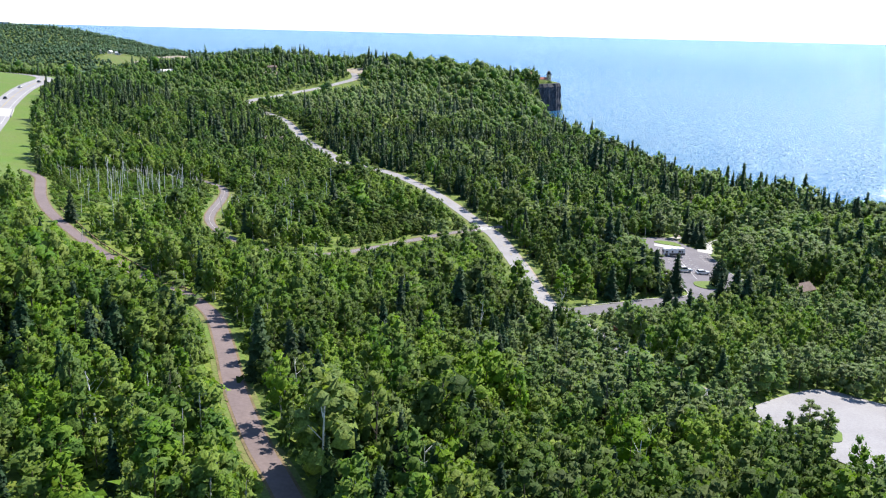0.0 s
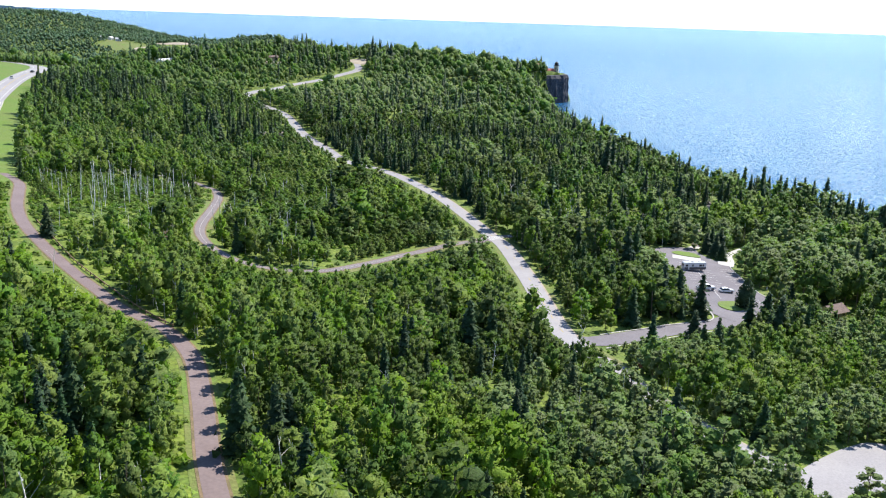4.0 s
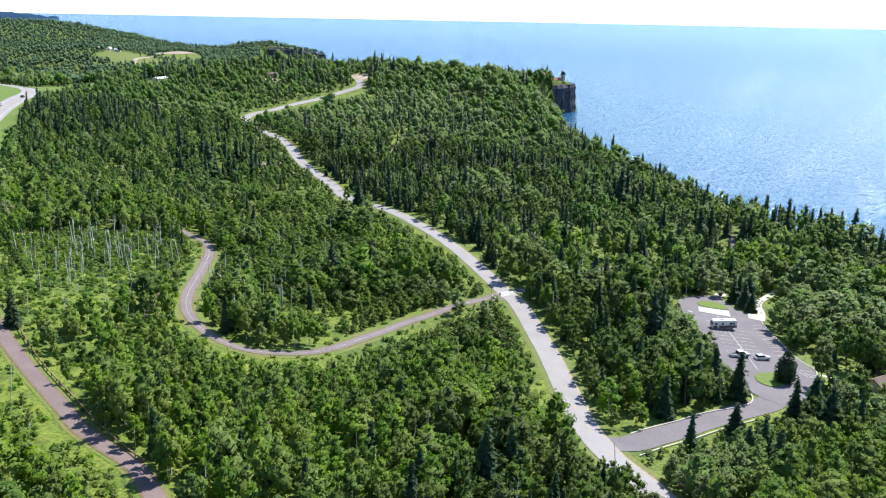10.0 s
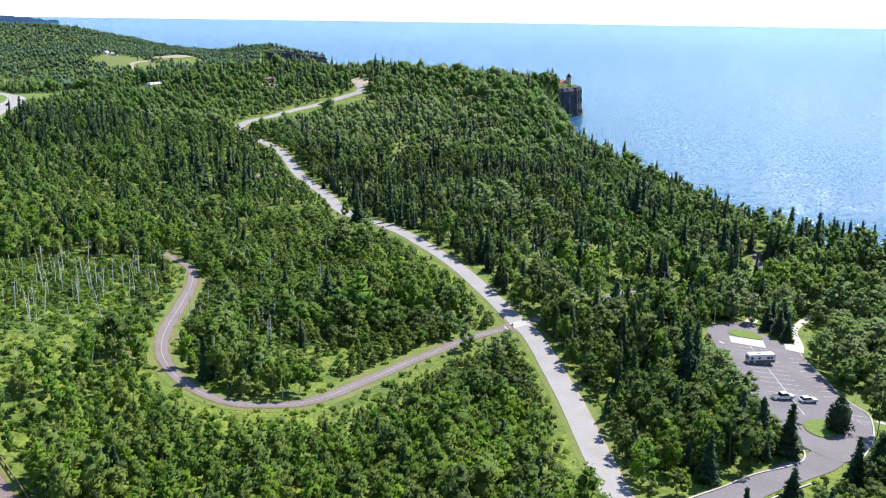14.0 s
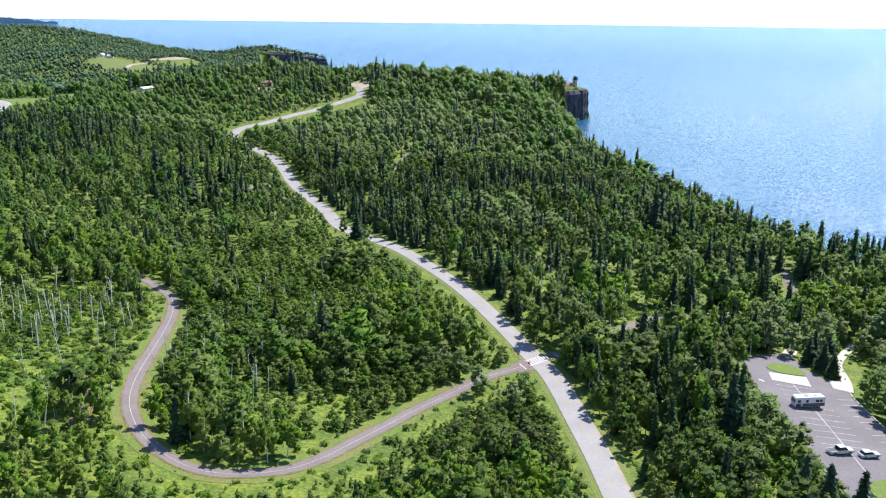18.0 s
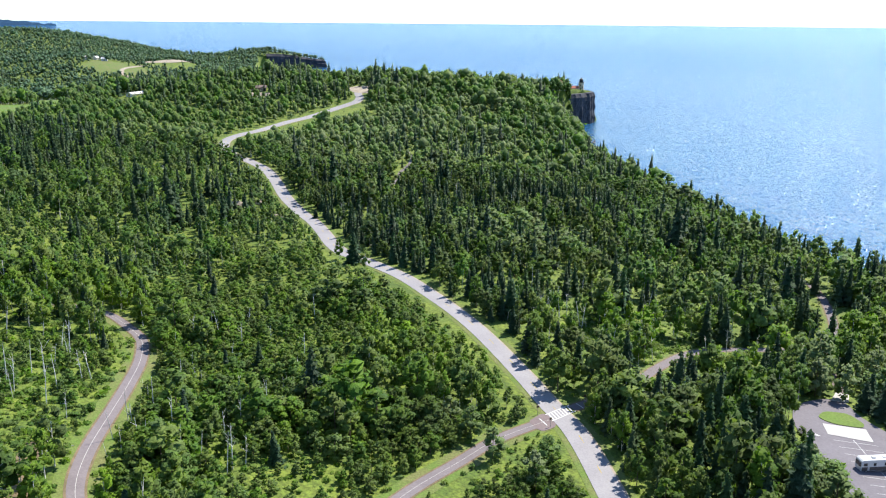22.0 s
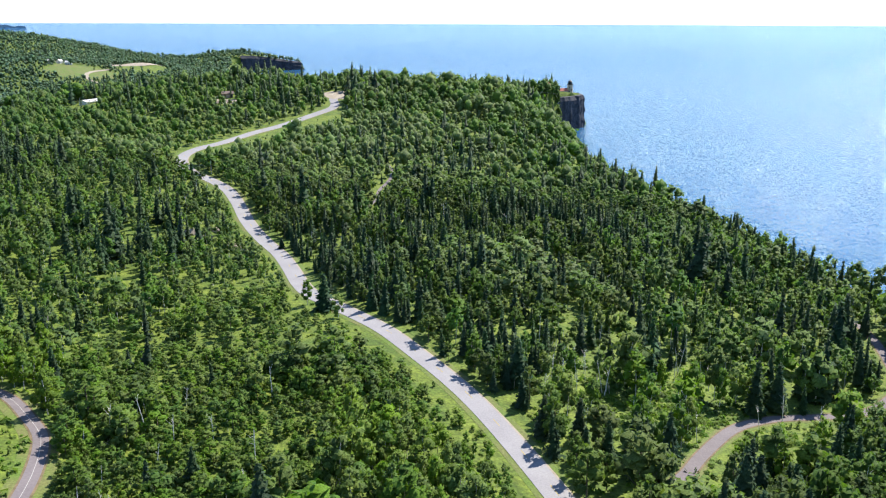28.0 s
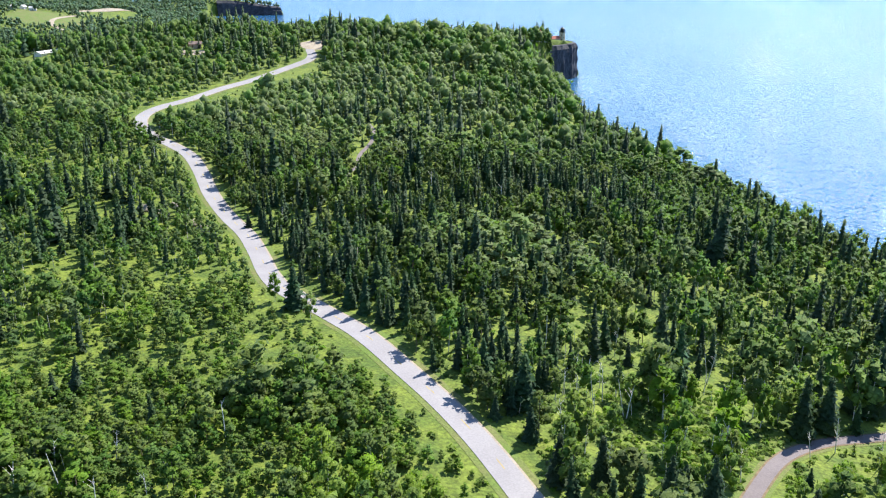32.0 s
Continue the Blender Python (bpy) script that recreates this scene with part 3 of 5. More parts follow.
def ball(c, r, seg=6, rough=0.16):
    """An uneven lump of dense leaves inside a clump."""
    v = [np.array([0, 0, 1.0]), np.array([0, 0, -1.0])]
    for zz in (0.45, -0.45):
        for k in range(seg):
            a = 2 * math.pi * (k + (zz > 0) * 0.5) / seg
            q = math.sqrt(1 - zz * zz)
            v.append(np.array([q * math.cos(a), q * math.sin(a), zz]))
    n = np.array(v)
    v = n * rng.uniform(1 - rough, 1 + rough, (len(n), 1)) * np.array(r) + np.array(c)
    t = []
    for k in range(seg):
        a, b = 2 + k, 2 + (k + 1) % seg
        c_, d = 2 + seg + k, 2 + seg + (k + 1) % seg
        t += [(0, a, b), (a, c_, b), (b, c_, d), (1, d, c_)]
    return v, np.array(t), n


def skirt(z0, z1, r, seg):
    """One tier of a spruce: a ragged drooping cone of boughs."""
    a = np.arange(seg) * 2 * math.pi / seg + rng.uniform(0, 1)
    rr = r * (1 + 0.26 * np.where(np.arange(seg) % 2, 1, -1) * rng.uniform(0.5, 1.2, seg))
    v = np.concatenate([np.stack([rr * np.cos(a), rr * np.sin(a), z0 + rng.uniform(-0.2, 0.2, seg) * (z1 - z0)], -1), [(0, 0, z1)]])
    n = np.concatenate([np.stack([np.cos(a), np.sin(a), 0.95 + 0 * a], -1), [(0, 0, 1.0)]])
    i = np.arange(seg)
    return v, np.stack([i, (i + 1) % seg, 0 * i + seg], -1), unit(n)


def broadleaf(leaves, size, base=0.2, clumps=9, stir=0.5, seg=5, lumps=99):
    """A tree one metre high and about 0.6 wide: trunk, limbs, dense lumps and loose sprays round uneven clumps."""
    cs, rs = [], []
    for k in range(clumps):
        f = (k + 0.6) / clumps
        prof = math.sin(math.pi * min(1, f * 0.80 + 0.20)) ** 0.6
        a = k * 2.4 + rng.uniform(-0.5, 0.5)
        rr = 0.195 * prof * rng.uniform(0.55, 1.15)
        rs.append(rng.uniform(0.095, 0.155) * (0.6 + 0.4 * prof) * (9.5 / clumps) ** 0.4)
        cs.append((rr * math.cos(a), rr * math.sin(a), base + 0.08 + (0.92 - base - rs[-1] * 0.8) * f))
    cs, rs = np.array(cs), np.array(rs)
    mid = np.array([0, 0, base + (1 - base) * 0.42])
    pick = rng.choice(clumps, leaves, p=rs ** 2 / (rs ** 2).sum())
    d = rng.normal(size=(leaves, 3))
    d[:, 2] = np.where(rng.uniform(0, 1, leaves) < 0.72, np.abs(d[:, 2]), d[:, 2])
    d = unit(d)
    c = cs[pick] + d * rs[pick][:, None] * rng.uniform(0.84, 1.26, (leaves, 1))
    nn = d + rng.normal(scale=stir, size=d.shape) + np.array([0, 0, 0.2])
    nn = np.where((nn * d).sum(1, keepdims=True) < 0, -nn, nn)
    soft = d * 0.45 + unit(c - mid) * 0.45 + rng.normal(scale=0.12, size=d.shape) + np.array([0, 0, 0.4])
    crown = [(*leaf_cards(c, nn, size * rng.uniform(0.6, 1.35, leaves), soft), 0)]
    for k in range(min(clumps, lumps)):
        v, t, n = ball(cs[k], rs[k] * np.array([0.84, 0.84, 0.78]), seg)
        crown.append((v, t, unit(n * 0.5 + unit(v - mid) * 0.45 + np.array([0, 0, 0.4])), 0))
    if lumps < clumps:
        crown.append((*ball((0, 0, base + (1 - base) * 0.5), (0.185, 0.185, (1 - base) * 0.44), seg), 0))
    trunk = [(*prism((0, 0, -0.02), (0.01, 0, 0.72), 0.013, 0.006, 4 if leaves > 120 else 3), 1)]
    if leaves > 120:
        for k in range(1, clumps, 3):
            trunk.append((*prism((0, 0, max(0.15, cs[k][2] - 0.2)), cs[k], 0.007, 0.003, 3), 1))
    return merge(*crown), merge(*trunk)


def conifer(sprays, size, wide=0.17, tiers=9, base=0.06, seg=9):
    """A spruce one metre high: ragged tiers round a straight trunk, with loose sprays at their edge."""
    f = rng.uniform(0, 1, sprays) ** 1.25
    a = rng.uniform(0, 2 * math.pi, sprays)
    saw = 1 - (f * tiers + 0.12 * np.sin(a * 2)) % 1
    limb = 1 + 0.22 * np.sin(a * 5 + np.floor(f * tiers) * 1.9)
    r = wide * (1 - f) ** 0.9 * (0.42 + 0.68 * saw) * limb * rng.uniform(0.7, 1.2, sprays) + 0.008
    c = np.stack([r * np.cos(a), r * np.sin(a), base + (0.97 - base) * f - 0.25 * r], -1)
    out = np.stack([0.7 * np.cos(a), 0.7 * np.sin(a), 0.85 + 0 * a], -1)
    crown = [(*leaf_cards(c, out + rng.normal(scale=0.35, size=(sprays, 3)), size * (0.55 + 0.35 * (1 - f)) * rng.uniform(0.7, 1.3, sprays), out + rng.normal(scale=0.3, size=(sprays, 3))), 0)]
    for k in range(tiers):
        g = k / tiers
        z0 = base + (0.95 - base) * g
        crown.append((*skirt(z0, z0 + (0.95 - base) * (1.5 / tiers), wide * (1 - g) ** 0.9 * 0.92 + 0.004, seg), 0))
    crown.append((*prism((0, 0, 0.86), (0, 0, 1.0), 0.016, 0.001, 3), 0))
    return merge(*crown), merge((*prism((0, 0, -0.02), (0, 0, 0.3), 0.016, 0.01, 4), 1))


def cedar(leaves, size):
    """A dense cone-shaped cedar one metre high with a rounded foot."""
    f = rng.uniform(0, 1, leaves) ** 1.2
    a = rng.uniform(0, 2 * math.pi, leaves)
    r = 0.215 * np.minimum(1, f * 6 + 0.35) * (1 - f) ** 0.62 * (1 + 0.16 * np.sin(a * 3 + f * 9)) * rng.uniform(0.85, 1.1, leaves) + 0.01
    c = np.stack([r * np.cos(a), r * np.sin(a), 0.05 + 0.95 * f], -1)
    out = np.stack([np.cos(a), np.sin(a), 0.35 + 0 * a], -1)
    crown = leaf_cards(c, out + rng.normal(scale=0.35, size=(leaves, 3)), size * rng.uniform(0.6, 1.3, leaves), out + rng.normal(scale=0.25, size=(leaves, 3)))
    return merge((*crown, 0), (*ball((0, 0, 0.4), (0.18, 0.18, 0.40), 9), 0)), merge((*prism((0, 0, -0.02), (0, 0, 0.6), 0.02, 0.006, 5), 1))


def mesh_from(name, v, t, mats, mi=None, normals=None, tint=None):
    me = bpy.data.meshes.new(name)
    me.vertices.add(len(v))
    me.vertices.foreach_set("co", np.ascontiguousarray(v, np.float32).ravel())
    me.loops.add(t.size)
    me.loops.foreach_set("vertex_index", np.ascontiguousarray(t, np.int32).ravel())
    me.polygons.add(len(t))
    me.polygons.foreach_set("loop_start", np.arange(0, t.size, 3, dtype=np.int32))
    for m in mats:
        me.materials.append(m)
    if mi is not None:
        me.polygons.foreach_set("material_index", mi)
    me.update(calc_edges=True)
    if normals is not None:
        at = me.attributes.new("custom_normal", "FLOAT_VECTOR", "POINT")
        at.data.foreach_set("vector", np.ascontiguousarray(normals, np.float32).ravel())
    if tint is not None:
        at = me.attributes.new("tree_tint", "FLOAT", "POINT")
        at.data.foreach_set("value", np.ascontiguousarray(tint, np.float32))
    return me


def plant(name, templates, rows, mats, label, category):
    """Many trees as one joined mesh. rows: x, y, z, height, width factor, turn, lean."""
    V, T_, N_, MI, TN, k = [], [], [], [], [], 0
    which = rng.integers(0, len(templates), len(rows))
    for i, (crown, trunk) in enumerate(templates):
        r = rows[which == i]
        if not len(r):
            continue
        v, t, n, m = merge((*crown[:3], 0), (*trunk[:3], 1))
        c, s = np.cos(r[:, 5]), np.sin(r[:, 5])
        h, w = r[:, 3], r[:, 3] * r[:, 4]
        x = v[None, :, 0] * w[:, None]
        y = v[None, :, 1] * w[:, None]
        z = v[None, :, 2] * h[:, None]
        P = np.stack([x * c[:, None] - y * s[:, None] + z * r[:, 6:7] + r[:, :1], x * s[:, None] + y * c[:, None] + r[:, 1:2], z + r[:, 2:3]], -1).reshape(-1, 3)
        Q = np.stack([n[None, :, 0] * c[:, None] - n[None, :, 1] * s[:, None], n[None, :, 0] * s[:, None] + n[None, :, 1] * c[:, None], np.repeat(n[None, :, 2], len(r), 0)], -1).reshape(-1, 3)
        tt = (t[None] + (np.arange(len(r)) * len(v))[:, None, None]).reshape(-1, 3) + k
        V.append(P)
        T_.append(tt)
        N_.append(Q)
        MI.append(np.tile(m, len(r)))
        TN.append(np.repeat(rng.uniform(0, 1, len(r)), len(v)))
        k += len(P)
    if not V:
        return None
    ob = new(name, mesh_from(name, np.concatenate(V), np.concatenate(T_), mats, np.concatenate(MI), np.concatenate(N_), np.concatenate(TN)))
    return tagged(ob, label, category, kind="stuff")


def near_line(x, y, pts, step=3.0):
    c = spline(pts, step)
    out = np.full(len(x), 1e9)
    for p in np.array_split(c, max(1, len(c) // 40)):
        out = np.minimum(out, np.sqrt(((x[:, None] - p[:, 0]) ** 2 + (y[:, None] - p[:, 1]) ** 2).min(1)))
    return out


def inside(x, y, poly):
    r = np.zeros(len(x), bool)
    n = len(poly)
    for i in range(n):
        (x0, y0), (x1, y1) = poly[i], poly[(i + 1) % n]
        if y0 != y1:
            r ^= ((y0 > y) != (y1 > y)) & (x < (x1 - x0) * (y - y0) / (y1 - y0) + x0)
    return r


def blob(x, y, cx, cy, rx, ry):
    return np.exp(-(((x - cx) / rx) ** 2 + ((y - cy) / ry) ** 2))


def wobble(x, y, s, k=0.0):
    """A smooth field between about -1 and 1 that breaks up the stands."""
    return (np.sin(x / s + 1.3 + k) * np.cos(y / s * 1.17 + 0.4 - k) + np.sin((x + y) / s * 0.63 + 2.1 * k) + np.sin((x - 1.6 * y) / s * 0.41 - k)) / 2.4


def scatter(spacing, y0, y1):
    hw_ = lambda y: 0.52 * y + (36 if y0 < 300 else 24)
    xs = np.arange(-hw_(y1), min(hw_(y1), 300), spacing)
    ys = np.arange(y0, y1, spacing)
    X, Y = np.meshgrid(xs, ys)
    X = (X + (np.arange(len(ys)) % 2)[:, None] * spacing / 2 + rng.uniform(-0.42, 0.42, X.shape) * spacing).ravel()
    Y = (Y + rng.uniform(-0.42, 0.42, Y.shape) * spacing).ravel()
    ok = (np.abs(X) < hw_(Y)) & (inland(X, Y) > np.where(Y > 930, 2.5, 6))
    X, Y = X[ok], Y[ok]
    m = near_line(X, Y, MAIN)
    tr_ = np.minimum(np.minimum(near_line(X, Y, LOOP) - 0.8, near_line(X, Y, LEFT)), near_line(X, Y, EAST) + 1.2)
    left_ = X < np.interp(Y, [p[1] for p in MAIN], [p[0] for p in MAIN])
    ok = (m > np.where(Y < 192, 4.0, np.where(left_ & (Y < 300), 7.6, np.where(left_, 5.8, 4.9))) + 2.5 * (X < 5) * (Y < 400) * (Y > 330)) & (tr_ > 2.9) & (near_line(X, Y, ENTRY) > 5.5) & (near_line(X, Y, PATHW) > 2.3) & (near_line(X, Y, HIGHWAY[10:], 8) > 17) & (near_line(X, Y, HIGHWAY, 8) > 9) & ~inside(X, Y, MEADOW) & (near_line(X, Y, GLADE, 8) > 12)
    for poly in (LOT, LOT2):
        cx, cy = np.mean([p[0] for p in poly]), np.mean([p[1] for p in poly])
        ok &= ~inside(X, Y, [(cx + (px - cx) * 1.06, cy + (py - cy) * 1.03) for px, py in poly])
    ok &= (sight(X, Y) > 1.9) | (rng.uniform(0, 1, len(X)) < 0.35)
    ok &= near_line(X, Y, [(119, 309), (121, 315), (124.5, 325.6), (132, 336.5), (140, 346)]) > 3.2
    ok &= (near_line(X, Y, [(114.5, 335), (117, 342), (120, 352), (124, 364), (132, 376)]) > 2.6) & ~inside(X, Y, STRIP) & ~((X > 112) & (X < 129) & (Y > 226) & (Y < 250)) & ~((X > 110) & (X < 131) & (Y > 262) & (Y < 331)) & ~((np.abs(X + 212) < 11) & (Y > 752) & (Y < 806))
    ok &= ~((X > 163) & (Y > 1008) & (Y < 1100))
    ok &= open_ground(X, Y) < rng.uniform(0, 1, len(X))
    ok &= ~((X > 45) & (Y > 230) & (Y < 480)) | (rng.uniform(0, 1, len(X)) < 0.62)
    return X[ok], Y[ok], m[ok], tr_[ok]


def open_ground(x, y):
    """How bare of trees a spot is, 0 to 1."""
    o = 0.62 * blob(x, y, -88, 262, 27, 56) + 0.75 * blob(x, y, -72, 262, 9, 26) + 0.74 * blob(x, y, 64, 362, 36, 24) + 0.4 * blob(x, y, 84, 348, 18, 10) + 0.35 * blob(x, y, 40, 350, 12, 16) + 0.8 * blob(x, y, 8, 352, 5, 18) + 0.25 * blob(x, y, -78, 218, 30, 26) + 0.85 * blob(x, y, -72, 193, 12, 12)
    o = o + 0.9 * blob(x, y, -88, 492, 16, 12) + 0.8 * blob(x, y, -12, 246, 22, 8) + 0.85 * blob(x, y, -46, 745, 12, 20) + 0.9 * blob(x, y, -114, 776, 9, 12) + 0.97 * inside(x, y, FIELD) + 0.95 * inside(x, y, CUTTING) + 0.95 * blob(x, y, -40, 806, 11, 11)
    o = o + 0.6 * blob(x, y, 128, 252, 9, 7) + 0.97 * blob(x, y, -212, 792, 9, 16) + 0.8 * blob(x, y, -207, 768, 7, 14) + 0.8 * blob(x, y, 168, 384, 12, 9) + 0.97 * blob(x, y, 178, 1034, 17, 12)
    return np.minimum(o + 0.45 * (wobble(x, y, 11) > 0.70) + 0.07, 0.97)


def sight(x, y):
    """Greatest height of the growth that leaves roads and trails open to the air above them."""
    cap = np.full(len(x), 99.0)
    low_z = land(x, y)
    views = ((LEFT, 3.9, -4, (0,), 290, 0), (LEFT, 2.2, -4, (50,), 290, 0), (LOOP[:-4], 3.6, -4, (0, 110, 190), 350, 0), (MAIN, 3.6, 2.6, (48,), 192, 128), (MAIN, 4.3, 0, (0,), 420, 190), (MAIN, 3.6, 1.3, (110, 190), 535, 206),
             (MAIN, 5.0, 0, (110, 190), 800, 612), (ENTRY, 4.5, 0, (0, 60, 110), 400, 0), (EAST[5:], 4.0, 0, (200,), 380, 0), (EAST[3:10], 4.2, 0, (150, 185), 372, 300), (EAST, 4.0, 0, (90,), 425, 383), (PATHW, 1.6, 1.2, (190,), 640, 540), (WALK, 3.0, 0, (70, 130), 350, 250), (GLADE, 9, 0, (63, 104, 150), 900, 600), (HIGHWAY, 8, 0, (0, 25), 720, 420), (LOOP[1:8], 6.5, 0, (0, 50), 300, 200))
    for line, half, ease, eyes, top, low in views:
        for ey in eyes:
            dx, dy = x, y - ey
            n = np.hypot(dx, dy) + 1e-6
            slope = (np.interp(ey, (0, 25, 44), (87, 94.5, 103.7)) - low_z) / np.maximum(n, 60)
            for k in (3.5, 7, 10.5, 14, 18, 23, 28, 34, 40):
                a, b = x + dx / n * k, y + dy / n * k
                hit = (near_line(a, b, line) < half) & (y < top) & (y > low) & (dy > 62)
                cap = np.where(hit, np.minimum(cap, 0.4 + 0.85 * k * slope * max(ease, 1)), cap)
    for ey in (0, 70, 130):
        dx, dy = x, y - ey
        n = np.hypot(dx, dy) + 1e-6
        for k in (4, 8, 12, 16):
            a, b = x + dx / n * k, y + dy / n * k
            hit = (inside(a, b, LOT) | (inside(a, b, LOT2) & (ey < 60))) & (dy > 70)
            cap = np.where(hit, np.minimum(cap, 1.0 + k * (np.interp(ey, (0, 25, 44), (87, 94.5, 103.7)) - low_z) / np.maximum(n, 60)), cap)
    return cap


def kinds(x, y, m, tr_):
    """Species and height of each tree by where it stands."""
    r = rng.uniform(0, 1, len(x))
    road_x = np.interp(y, [p[1] for p in MAIN], [p[0] for p in MAIN])
    right = x > road_x
    ps = 0.10 + 0.10 * wobble(x, y, 23)
    ps = np.where(right & (y > 325), np.where(x < 75, 0.50, np.where(x > 115, 0.30, np.where(y > 385, 0.46, 0.30))) + 0.4 * wobble(x, y, 19), ps)
    ps = np.where((inland(x, y) < 40) & (y < 500), np.maximum(ps, 0.42), np.where((inland(x, y) < 60) & (y < 720), 0.14, ps))
    ps = np.where(right & (y < 325) & (x > 42) & (x < 84), 0.32, ps)
    shrub = (~right) & (y > 246) & (y < 440) & (x > -62 - (y - 300) * 0.25)
    ps = np.where(shrub, 0.02, ps)
    ps = np.where((y > 560), 0.13 + 0.24 * wobble(x, y, 37, 1.0), ps)
    ps = np.where((x > -18) & (y < 175) & (~right), 0.15 + 0.22 * wobble(x, y, 17), ps)
    stand = (blob(x, y, -190, 560, 40, 70) > 0.4) | (blob(x, y, -95, 480, 30, 40) > 0.5)
    ps = np.where(stand, 0.45, ps)
    side = ((x > 64) & (x < 91) & (y > 205) & (y < 305)) | (right & (x > 44) & (x < 130) & (y > 130) & (y < 224))
    ps = np.where(side, np.where(y < 205, 0.05, np.where(x > 74, 0.16, 0.34)), ps)
    grove = (blob(x, y, 66, 358, 34, 24) > 0.32) & right
    ps = np.where(grove, 0.07, ps)
    glade = blob(x, y, -90, 276, 25, 48) > 0.33
    ps = np.where(glade, 0.02, ps)
    spruce = r < ps
    grey = (~spruce) & ~glade & ((side & ((y < 205) | (x > 74)) & (wobble(x, y, 12, 0.9) > -0.1)) | (right & (y < 420) & (x > 105) & (wobble(x, y, 14, 0.2) > -0.05)) | (blob(x, y, -20, 665, 90, 100) > 0.42) | (wobble(x, y, 31, 2.0) > 0.92))
    shrub = (shrub | glade) & ~(wobble(x, y, 15, 3.1) > 0.62)
    h = np.where(spruce, rng.uniform(5.0, 10.0, len(x)), rng.uniform(4.6, 8.6, len(x)))
    h = np.where(right & (y > 230), h * np.where((x > 45) & (y < 500), 1.45, 1.22), h)
    h = np.where(inland(x, y) < 45, h * 1.15, h)
    h = np.where(stand & spruce, h * 1.35, h)
    h = np.where((y > 770) & (y < 950), h * 1.3, h)
    h = np.where(shrub & ~spruce, rng.uniform(2.2, 5.2, len(x)) * (1 + 0.35 * wobble(x, y, 7, 0.7)) * np.where(rng.uniform(0, 1, len(x)) < 0.10, 1.7, 1), h)
    h = h * (1 + 0.22 * wobble(x, y, 13, 1.7)) * np.where(rng.uniform(0, 1, len(x)) < 0.12, 1.35, 1)
    h = np.where(side & ~spruce, h * np.where(y < 224, 1.0, 0.85), h)
    h = np.where(glade, rng.uniform(1.3, 3.6, len(x)), h)
    h = np.where(m < 11, h * np.where(right, 0.88, 0.85), h)
    cap = sight(x, y) * rng.uniform(0.75, 1.1, len(x))
    cap = np.where(rng.uniform(0, 1, len(x)) < 0.02, cap * 1.8, cap)
    spruce = spruce & ((cap > 3.5) | (rng.uniform(0, 1, len(x)) < 0.15))
    h = np.maximum(np.minimum(h, cap), 1.2)
    w = np.where(spruce, rng.uniform(0.9, 1.35, len(x)), rng.uniform(0.95, 1.45, len(x)))
    w = np.where(side & ~spruce, w * 1.05, w)
    slim = ~spruce & ~shrub & ~grey & (y < 560)
    w = np.where(slim, w * rng.uniform(0.58, 0.88, len(x)), w)
    h = np.where(slim & (cap > 6), h * 1.14, h)
    w = np.where(shrub & ~spruce, w * 1.12, w)
    return spruce, grey, shrub, h, w


def darker(x, y):
    """Where deep green alders take the place of birch."""
    road_x = np.interp(y, [p[1] for p in MAIN], [p[0] for p in MAIN])
    a = (x > -20) & (y < 195) & (x < road_x)
    b = (x > road_x + 4) & (y > 205) & (y < 560) & ((y < 330) | (x < 70 + 0.1 * (y - 330)))
    c = (y > 240) & (y < 310) & (x < road_x) & (x > -8)
    return (a & (wobble(x, y, 9, 0.3) > 0.15)) | (b & (wobble(x, y, 9, 0.3) > -0.35)) | (c & (wobble(x, y, 9, 0.3) > 0.0))


def rows_for(x, y, h, w):
    return np.stack([x, y, land(x, y) - 0.1, h, w, rng.uniform(0, 6.28, len(x)), rng.normal(0, 0.04, len(x))], -1)


BROAD = [[broadleaf(150, 0.040, base=rng.uniform(0.14, 0.34), clumps=rng.integers(8, 12)) for _ in range(7)], [broadleaf(80, 0.048, base=rng.uniform(0.12, 0.30), clumps=8, seg=4) for _ in range(6)],
         [broadleaf(26, 0.060, clumps=7, stir=0.3, seg=4, lumps=3) for _ in range(6)], [broadleaf(9, 0.09, clumps=5, stir=0.3, seg=3, lumps=1) for _ in range(5)]]
FINE = [broadleaf(205, 0.032, base=rng.uniform(0.08, 0.28), clumps=rng.integers(9, 14)) for _ in range(8)]
LOWBUSH = [broadleaf(90, 0.044, base=0.02, clumps=9) for _ in range(6)]
BUSH = [broadleaf(210, 0.032, base=0.03, clumps=rng.integers(12, 16)) for _ in range(6)]
CONE = [[conifer(190, 0.060, rng.uniform(0.15, 0.20), rng.integers(9, 13)) for _ in range(7)], [conifer(90, 0.070, rng.uniform(0.15, 0.20), 9, seg=7) for _ in range(6)], [conifer(14, 0.09, 0.19, 6, seg=6) for _ in range(5)], [conifer(6, 0.12, 0.20, 4, seg=5) for _ in range(4)]]
BANDS = [(3.45, 70, 375), (4.1, 375, 600), (4.8, 600, 1115), (7.8, 900, 2450)]
SINGLES = []
